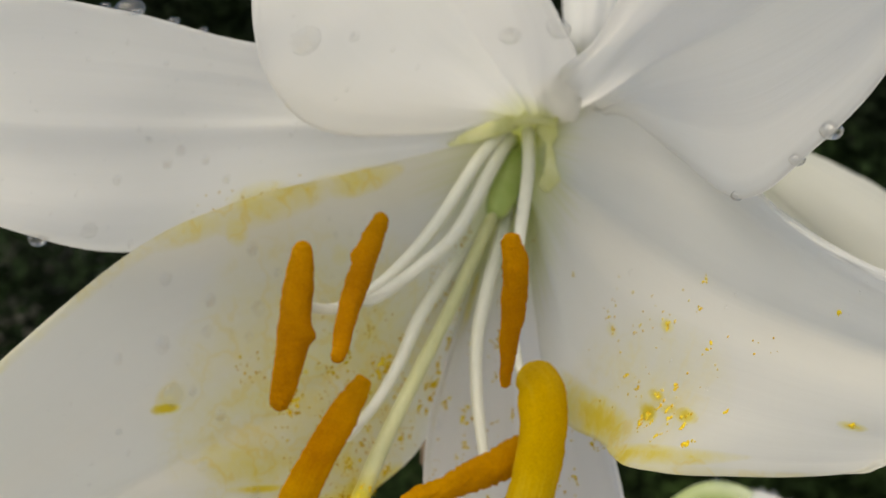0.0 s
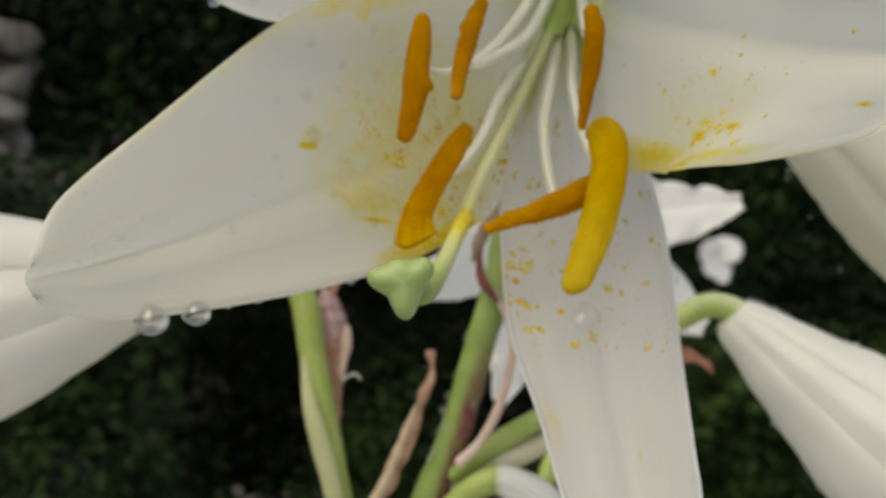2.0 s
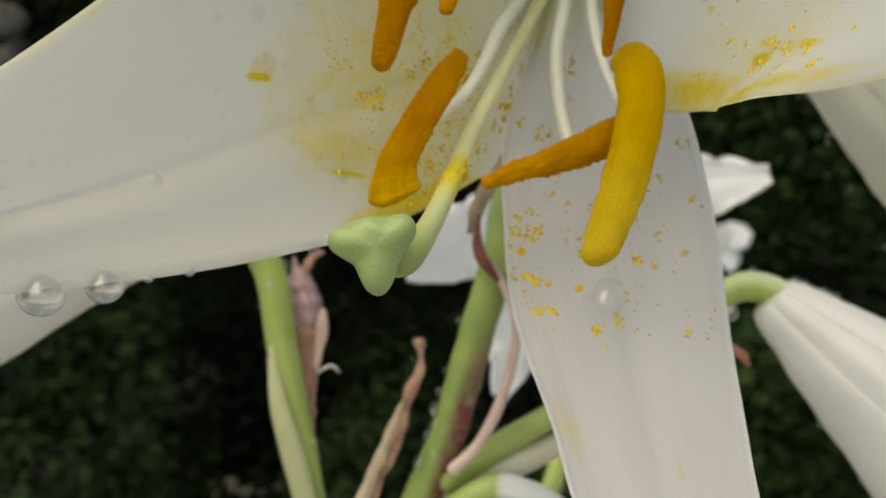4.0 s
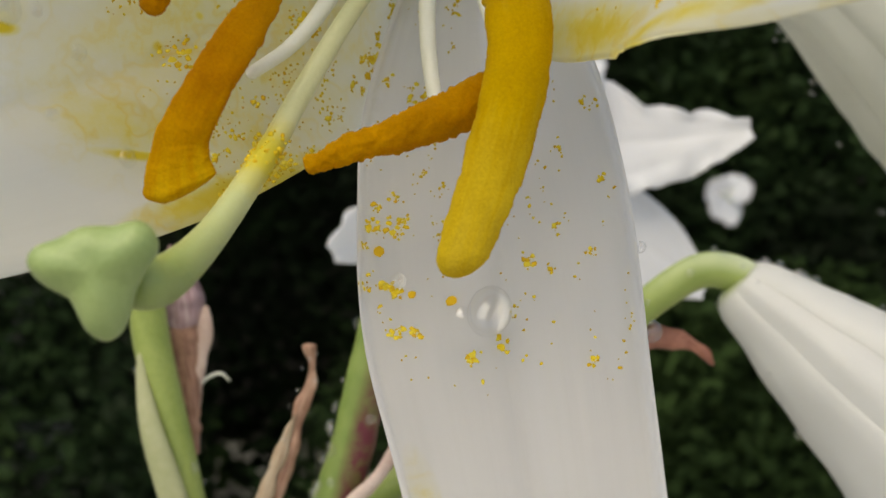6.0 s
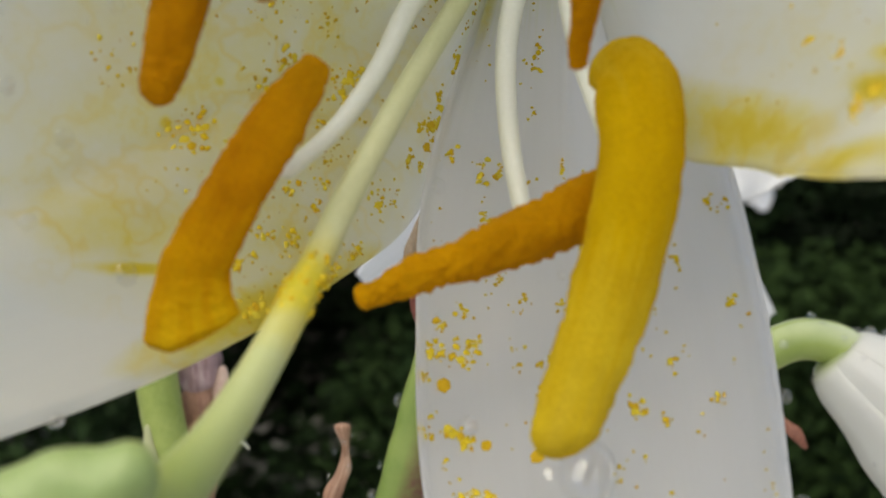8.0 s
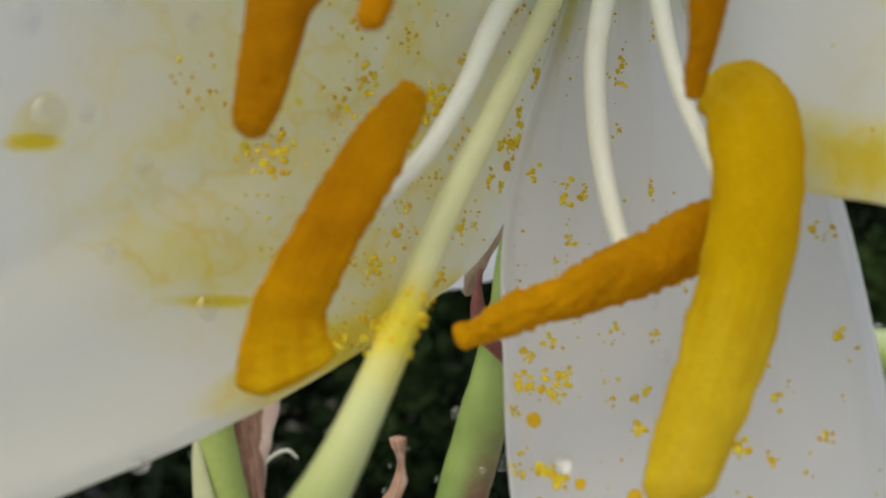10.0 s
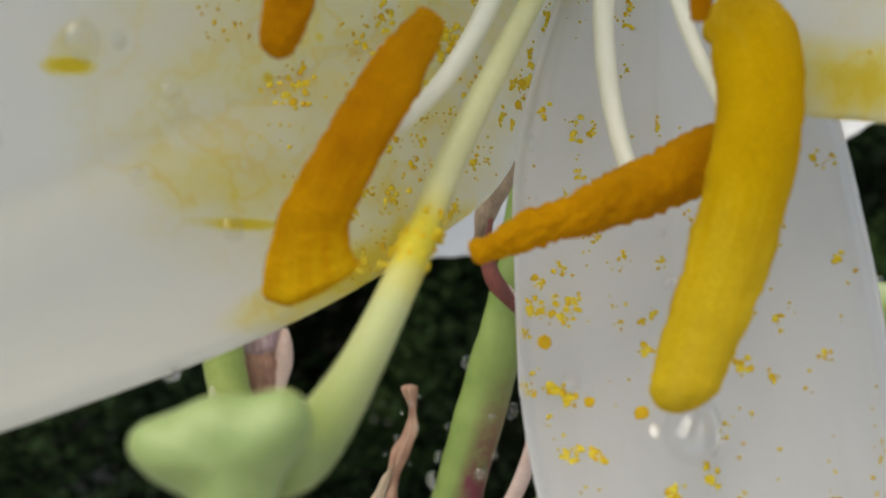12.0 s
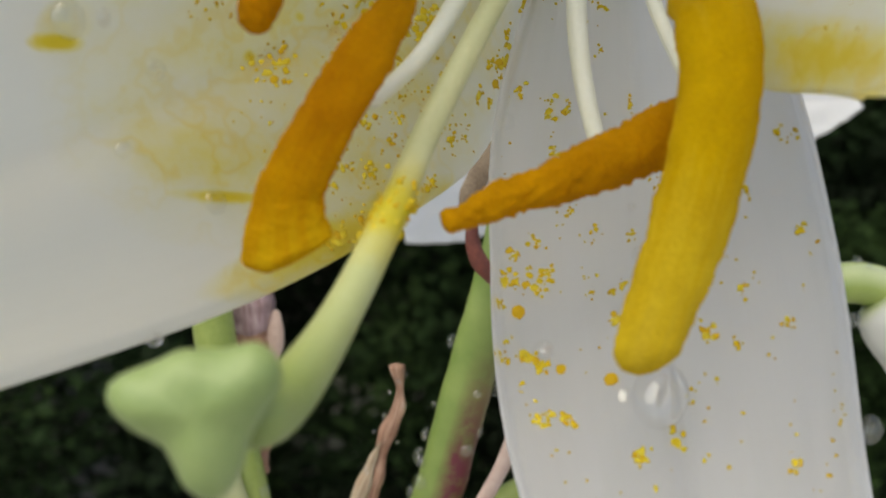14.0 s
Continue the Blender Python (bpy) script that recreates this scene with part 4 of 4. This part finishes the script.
part("flower_stalk", tube(mm([(-56, 251, 770), (-52, 252, 740), (-45, 245, 600), (-40, 238, 450)]), [2.5 * MM, 2.5 * MM, 3 * MM, 3 * MM], 10, 30), STEM, low)

# ---- withered parts ----
seed_pod = thing("withered_bud", "shrivelled mauve bud with a torn brown sheath", "bud")
part("bud_tip", tube(mm([(-37.0, 232.6, 835.4), (-36.7, 232.5, 833.2), (-35.7, 232.3, 830.6), (-34.9, 232, 826), (-34.6, 231.6, 820)]), [0.15 * MM, 0.7 * MM, 2.3 * MM, 3.3 * MM, 2.6 * MM], 20, 60, 0.9, lumps=0.00045, lump_size=0.0016, ridges=7), MAUVE, seed_pod, "wrinkled mauve tip")
part("bud_body", tube(mm([(-34.7, 231.8, 824), (-34.6, 231, 818), (-34.0, 230, 811.4), (-32.6, 227, 800)]), [2.6 * MM, 2.5 * MM, 1.6 * MM, 1.1 * MM], 18, 60, 0.8, lumps=0.0007, lump_size=0.0018, ridges=5), RUSTY, seed_pod, "shrivelled brown body")
part("torn_tip", tube(mm([(-35.0, 231.5, 830.6), (-34.6, 231.5, 832.8), (-33.6, 231.8, 834.7), (-32.1, 232, 836.0), (-30.9, 232, 836.2)]), [1.0 * MM, 0.95 * MM, 0.8 * MM, 0.75 * MM, 0.6 * MM], 10, 26, 0.5, lumps=0.0003, lump_size=0.001), DRY, seed_pod, "brown torn tip")
part("sheath", tube(mm([(-30.9, 231, 825.2), (-31.2, 231, 821), (-32.4, 230.6, 815), (-33.2, 230, 808.5), (-33, 228, 801)]), [0.6 * MM, 1.5 * MM, 1.5 * MM, 1.1 * MM, 0.9 * MM], 10, 40, 0.45, lumps=0.0005), PINKISH, seed_pod, "papery tan sheath")
part("curled_thread", tube(mm([(-33.3, 230, 809.9), (-31.3, 231, 812.2), (-28.9, 232, 813), (-27.4, 233, 811.4)]), [0.5 * MM, 0.3 * MM, 0.3 * MM, 0.2 * MM], 8, 24), FILAMENT, seed_pod, "curled pale thread")


def dry_leaf(label, path, widths, sd, mat=None):
    root = thing("dry_leaf", label, "leaf")
    part("blade", tube(mm(path), [w * MM for w in widths], 14, 70, 0.38, (0.25, 1, 0), 0.0009, 0.0035, 0.25, 0, sd), mat or DRY, root)
    return root


curled = dry_leaf("withered brown leaf curling upright beside the stem", [(-12.1, 211, 822.8), (-11.7, 211, 816.9), (-14.0, 211, 809.6), (-18.0, 211, 798.4), (-24.0, 211, 785.2), (-24, 216, 768)], [0.8, 1.1, 1.3, 1.5, 1.6, 1.7], 3)
part("rolled_margin", tube(mm([(-14.2, 210.6, 811.5), (-16.4, 210.2, 806), (-19.2, 210, 799), (-22.2, 210, 791.5), (-25.4, 210, 784), (-26, 215, 768)]), [0.4 * MM, 0.9 * MM, 1.2 * MM, 1.3 * MM, 1.3 * MM, 1.3 * MM], 14, 60, 0.5, lumps=0.0006, lump_size=0.003, seed=4), TAN, curled, "straw-coloured rolled margin")
dry_leaf("curled red-brown bract under the bud stalk", [(38, 223, 817.5), (43, 222, 820.8), (48.0, 220.5, 821.1), (51, 219, 819.6), (53.3, 218, 817.2)], [1.2, 1.9, 1.6, 1.2, 0.8], 5, RUSSET)

# ---- pollen spilled on the petals ----
def pollen(name, sheet, spots, loose, spread, seed, parent_label, discs=()):
    """Crumbs of pollen on a petal: clumps at the spots, and loose grains over the spread (u, u, v, v)."""
    rng = random.Random(seed)
    verts, faces = [], []

    def crumb(u, v, r, rough=0.6):
        v = max(-0.985, min(0.985, v))
        p, n = sheet.at(u, v), sheet.normal(u, v)
        a = n.orthogonal().normalized()
        b = n.cross(a)
        k, m = len(verts), 7
        ph = rng.uniform(0, 6.28)
        for i in range(m):
            t = ph + 6.283 * i / m
            q = r * rng.uniform(1 - rough, 1 + rough)
            verts.append(p + n * 0.00022 + (a * math.cos(t) + b * math.sin(t)) * q)
        for i in range(m):
            t = ph + 6.283 * (i + 0.4) / m
            verts.append(p + n * (0.00030 + min(r, 0.0005) * 0.07) + (a * math.cos(t) + b * math.sin(t)) * r * 0.6)
        verts.append(p + n * (0.00031 + min(r, 0.0005) * rng.uniform(0.07, 0.15)))
        for i in range(m):
            j = (i + 1) % m
            faces.append((k + i, k + j, k + m + i))
            faces.append((k + j, k + m + j, k + m + i))
            faces.append((k + m + i, k + m + j, k + 2 * m))

    for u, v, size in spots:
        for _ in range(int(4 + 9 * size)):
            crumb(u + rng.gauss(0, 0.0042 * size), v + rng.gauss(0, 0.026 * size), 0.00022 * rng.uniform(0.35, 1.5) * (0.6 + 0.5 * size))
    for u, v, r in discs:
        crumb(u, v, r * MM, 0.1)
    u0, u1, v0, v1 = spread
    for _ in range(loose):
        u, v = rng.uniform(u0, u1), rng.uniform(v0, v1)
        if noise.noise(Vector((u * 14, v * 3.5, seed))) < -0.05:
            continue
        if rng.random() < 0.12:
            for _ in range(rng.randint(3, 7)):
                crumb(u + rng.gauss(0, 0.005), v + rng.gauss(0, 0.025), 0.00018 * rng.uniform(0.4, 1.3))
        else:
            crumb(u, v, 0.0001 * rng.uniform(0.6, 2.2))
    me = bpy.data.meshes.new(name)
    me.from_pydata(verts, [], faces)
    me.polygons.foreach_set("use_smooth", [True] * len(me.polygons))
    me.materials.append(GRAINS)
    return tagged(new(name, me), parent_label, "pollen", kind="stuff")


pollen("pollen_grains", S_LEFT_LOW, [(0.332, -0.04, 1.8), (0.323, -0.02, 1.1), (0.345, 0.02, 0.8), (0.384, 0.04, 1.9), (0.393, 0.04, 1.2), (0.301, 0.2, 1.9), (0.284, 0.16, 0.8), (0.292, 0.16, 0.6), (0.266, 0.1, 0.8),
                                     (0.323, 0.26, 0.5), (0.24, 0.66, 1.7), (0.244, 0.7, 1.0), (0.253, 0.6, 0.7), (0.231, 0.58, 0.6), (0.209, 0.6, 0.9), (0.271, 0.68, 0.7), (0.262, 0.78, 0.5), (0.327, 0.4, 0.7),
                                     (0.336, 0.5, 0.6), (0.354, 0.44, 1.0), (0.349, 0.58, 0.7), (0.31, 0.76, 0.5), (0.384, 0.58, 0.9), (0.375, 0.66, 0.9), (0.402, 0.64, 1.0), (0.425, 0.93, 1.5), (0.40, 0.95, 1.4), (0.375, 0.95, 1.3), (0.35, 0.93, 1.1)],
       620, (0.17, 0.42, -0.35, 0.95), 5, "orange pollen crumbs scattered on the white petal")
pollen("pollen_grains", S_LOW, [(0.275, -0.88, 0.7), (0.284, -0.66, 1.1), (0.284, -0.52, 0.6), (0.288, -0.06, 0.6), (0.314, -0.6, 0.7), (0.367, -0.5, 0.5), (0.393, -0.73, 0.8), (0.41, -0.86, 0.7), (0.432, -0.88, 1.4), (0.432, -0.72, 1.2),
                                (0.419, -0.68, 0.8), (0.454, -0.96, 0.5), (0.393, -0.12, 0.7), (0.432, -0.22, 0.6), (0.437, -0.3, 0.6), (0.458, -0.28, 0.7), (0.502, -0.96, 0.7), (0.502, -0.8, 1.3), (0.546, -0.78, 1.0),
                                (0.546, -0.64, 0.8), (0.55, -0.06, 0.9), (0.568, -0.28, 1.0), (0.476, 0.22, 0.9), (0.48, 0.68, 0.6), (0.572, 0.6, 0.7), (0.45, 0.46, 0.5), (0.358, 0.84, 0.5), (0.424, 0.84, 0.5), (0.489, 0.38, 0.5), (0.23, -0.25, 0.8)],
       400, (0.16, 0.6, -0.97, 0.95), 6, "orange pollen crumbs scattered on the hanging petal",
       [(0.458, -0.86, 0.7), (0.502, -0.64, 0.5), (0.507, -0.36, 0.65), (0.498, -0.78, 0.4)])
pollen("pollen_grains", S_RIGHT_LOW, [(0.419, 0.66, 0.5), (0.389, 0.62, 0.5), (0.485, 0.56, 0.6), (0.463, 0.62, 0.7), (0.476, 0.74, 0.7), (0.468, 0.79, 0.6), (0.486, 0.7, 0.6), (0.48, 0.8, 0.6), (0.555, 0.68, 0.6), (0.535, 0.72, 0.6), (0.5, 0.78, 0.5), (0.57, 0.74, 0.5), (0.511, 0.68, 0.6), (0.55, 0.82, 0.6), (0.607, 0.82, 0.6),
                                      (0.603, 0.6, 0.3), (0.419, 0.3, 0.4), (0.332, 0.48, 0.3), (0.437, -0.02, 0.5), (0.244, 0.46, 0.3), (0.45, 0.14, 0.3), (0.756, 0.52, 0.3), (0.646, -0.18, 0.3)],
       90, (0.3, 0.62, 0.1, 0.9), 7, "fine pollen crumbs along the stained petal")
pollen("pollen_grains", S_LEFT_UP, [(0.449, 0.82, 1.0), (0.47, 0.86, 0.8), (0.42, 0.8, 0.7)], 25, (0.38, 0.56, 0.6, 0.95), 9, "a little pollen on the petal's edge")

# ---- raindrops ----
def dome_mesh(name, low, mat):
    bm = bmesh.new()
    bmesh.ops.create_icosphere(bm, subdivisions=4, radius=1)
    for v in bm.verts:
        v.co.z = max(v.co.z, low)
        if low < -0.9 and v.co.z > 0:
            v.co.x *= 1 - 0.25 * v.co.z
            v.co.y *= 1 - 0.25 * v.co.z
    me = bpy.data.meshes.new(name)
    bm.to_mesh(me)
    bm.free()
    me.polygons.foreach_set("use_smooth", [True] * len(me.polygons))
    me.materials.append(mat)
    return me


DOME, BEAD, PENDANT = dome_mesh("water_dome", -0.3, film), dome_mesh("water_bead", -0.5, bead), dome_mesh("water_pendant", -1.0, pendant)


def drop_at(p, n, r, flat, label, mesh=None, stretch=1.0, lift=0.28):
    ob = new("water_drop", mesh or DOME)
    turn = n.to_track_quat("Z", "Y").to_matrix().to_4x4()
    ob.matrix_world = Matrix.Translation(p + n * (0.00026 + r * flat * lift)) @ turn @ Matrix.Diagonal((r, r * stretch, r * flat, 1))
    return tagged(ob, label, "water drop", "raindrops")


def drops_on(sheet, spots, label):
    for u, v, r in spots:
        drop_at(sheet.at(u, v), sheet.normal(u, v), r * MM, 0.5, label, stretch=1.0 + 0.3 * ((u * 37) % 1))


def hang(sheet, spots, label):
    for u, v, r in spots:
        drop_at(sheet.at(u, v) + Vector((0, 0, -0.42 * r * MM)), Vector((0, 0, 1)), r * MM, 0.85, label, PENDANT, lift=0.0)


ON_PETAL = "clear raindrop lying on the white petal"
HANGING = "clear raindrop hanging from the petal's edge"
drops_on(S_LEFT_LOW, [(0.473, -0.33, 1.3), (0.465, -0.83, 0.9), (0.385, -0.53, 1.0), (0.473, -0.57, 1.1), (0.433, -0.53, 0.8), (0.377, -0.8, 0.8), (0.457, -0.3, 0.6), (0.593, 0.1, 0.9), (0.40, -0.42, 0.7), (0.425, -0.66, 0.8), (0.51, -0.62, 0.6),
                      (0.44, -0.1, 0.8), (0.45, 0.45, 0.9), (0.47, 0.12, 0.7), (0.52, -0.3, 0.5), (0.36, -0.65, 0.6), (0.33, -0.4, 0.7)], ON_PETAL)
hang(S_LEFT_LOW, [(0.725, 0.98, 2.5), (0.686, 0.98, 2.1), (0.633, 0.99, 0.7), (0.537, 1.0, 0.7), (0.66, 1.0, 0.6)], HANGING)
drop_at(S_LOW.at(0.52, -0.1), S_LOW.normal(0.52, -0.1), 2.2 * MM, 0.55, "large raindrop resting under the yellow anther", BEAD, stretch=1.25)
drops_on(S_LOW, [(0.41, -0.1, 0.65), (0.367, -0.1, 0.4), (0.297, -0.93, 0.7), (0.489, -0.73, 0.9), (0.45, -0.15, 0.7), (0.52, -0.3, 0.6)], ON_PETAL)
for u, r in ((0.489, 0.6), (0.555, 1.1)):
    drop_at(S_LOW.at(u, 1.0) + Vector((0.2 * r * MM, 0, 0)), Vector((1, -0.1, -0.2)).normalized(), r * MM, 0.8, HANGING, BEAD)
drops_on(S_LEFT_UP, [(0.577, 0.17, 0.7), (0.593, 0.27, 0.7), (0.537, 0.27, 0.6), (0.625, 0.07, 0.5), (0.689, 0.83, 1.0), (0.66, 0.4, 0.6), (0.50, 0.5, 0.6)], ON_PETAL)
hang(S_LEFT_UP, [(0.753, 0.99, 1.2)], HANGING)
for u, r in ((0.697, 1.8), (0.64, 0.8), (0.78, 0.9), (0.60, 0.6), (0.73, 0.6)):
    drop_at(S_LEFT_UP.at(u, -1.0), Vector((0, -0.3, 1)).normalized(), r * MM, 0.6, "large raindrop on the petal's upper rim", BEAD)
drops_on(S_UP, [(0.577, -0.77, 1.9), (0.505, -0.57, 0.7), (0.385, 0.4, 1.6)], ON_PETAL)
drop_at(S_UP.at(0.528, 0.99), S_UP.normal(0.528, 0.95), 1.7 * MM, 0.8, "large raindrop on the petal's upper rim", BEAD)
hang(S_RIGHT_UP, [(0.737, 0.98, 1.1), (0.681, 0.98, 0.8), (0.561, 0.99, 0.7)], HANGING)


def mist(name, sheet, count, spread, seed, label):
    """Very fine drops over a petal, in one mesh."""
    rng = random.Random(seed)
    bm = bmesh.new()
    u0, u1, v0, v1 = spread
    for _ in range(count):
        u, v = rng.uniform(u0, u1), rng.uniform(v0, v1)
        if noise.noise(Vector((u * 9, v * 3, seed))) < -0.1:
            continue
        p, n = sheet.at(u, v), sheet.normal(u, v)
        r = MM * 0.13 * (1 + rng.random() ** 3 * 2.6)
        turn = n.to_track_quat("Z", "Y").to_matrix().to_4x4()
        bmesh.ops.create_icosphere(bm, subdivisions=2, radius=1, matrix=Matrix.Translation(p + n * 0.00026) @ turn @ Matrix.Diagonal((r, r * rng.uniform(1, 1.4), r * 0.55, 1)))
    ob = finish(bm, name, film)
    return tagged(ob, label, "water drops", kind="stuff")


mist("fine_raindrops", S_LEFT_LOW, 150, (0.25, 0.85, -0.95, -0.1), 1, "fine raindrops misted over the white petal")
mist("fine_raindrops", S_LEFT_UP, 110, (0.35, 0.9, -0.9, 0.95), 2, "fine raindrops misted over the white petal")
mist("fine_raindrops", S_UP, 30, (0.3, 0.8, -0.9, 0.9), 3, "fine raindrops misted over the white petal")
mist("fine_raindrops", S_RIGHT_LOW, 40, (0.3, 0.9, -0.8, 0.6), 4, "fine raindrops misted over the white petal")


def beads(path, radii, count, low, high, seed, label, size=(0.35, 0.9)):
    """Small drops on a stalk or bud, between two angles round it (0: above, -90: towards the front)."""
    rng = random.Random(seed)
    pts = mm(path)
    for _ in range(count):
        s = rng.uniform(0.03, 0.92)
        p = along(pts, s)
        d = (along(pts, min(s + 0.02, 1)) - along(pts, max(s - 0.02, 0))).normalized()
        side = d.cross(Vector((0, 1, 0))).normalized()
        up = side.cross(d).normalized()
        a = radians(rng.uniform(low, high))
        n = side * math.cos(a) + up * math.sin(a)
        drop_at(p + n * level(radii, s) * MM * 1.03, n, rng.uniform(*size) * MM, 0.75, label, BEAD)


beads(RIGHT_PATH, RIGHT_R, 34, -28, 25, 1, "raindrop beaded along the white bud", (0.5, 1.0))
beads(RIGHT_PATH, RIGHT_R, 5, -185, -160, 2, "raindrop beaded along the white bud", (0.6, 1.0))
beads(RIGHT_PATH, RIGHT_R, 14, -150, -30, 3, "tiny raindrop on the white bud", (0.2, 0.4))
beads(RIGHT_STALK, [2.5, 2.7, 2.9, 3.0, 3.1], 11, -80, 20, 4, "raindrop on the green stalk", (0.35, 0.75))
beads(LEFT_STALK, [2.6, 3.2, 3.2, 3.1, 3.1, 3.1, 3.2, 3.2], 22, -200, 20, 5, "raindrop on the green stalk", (0.35, 1.1))
beads([(1.9, 209, 837.3), (-1.9, 210, 821.6), (-6.8, 212, 802.1), (-13.2, 214, 787)], [3.2, 3.3, 3.6, 4.0], 18, -200, 10, 6, "raindrop on the green stem", (0.35, 1.2))
beads([(-12.1, 211, 822.8), (-11.7, 211, 816.9), (-14.7, 211, 809.6), (-19.1, 211, 798.4), (-25.2, 211, 785.2)], [0.9, 1.3, 1.7, 2.4, 2.5], 9, -180, 0, 7, "tiny raindrop on the withered leaf", (0.25, 0.5))
beads([(76, 270, 891), (93, 274, 878), (110, 278, 865), (128, 282, 851)], [8, 13.5, 19, 25], 9, -192, -168, 8, "raindrop beaded along the white bud", (0.5, 1.0))

# ---- lens ----
cam.data.dof.use_dof, cam.data.dof.focus_distance, cam.data.dof.aperture_fstop = True, 0.116, 40.0
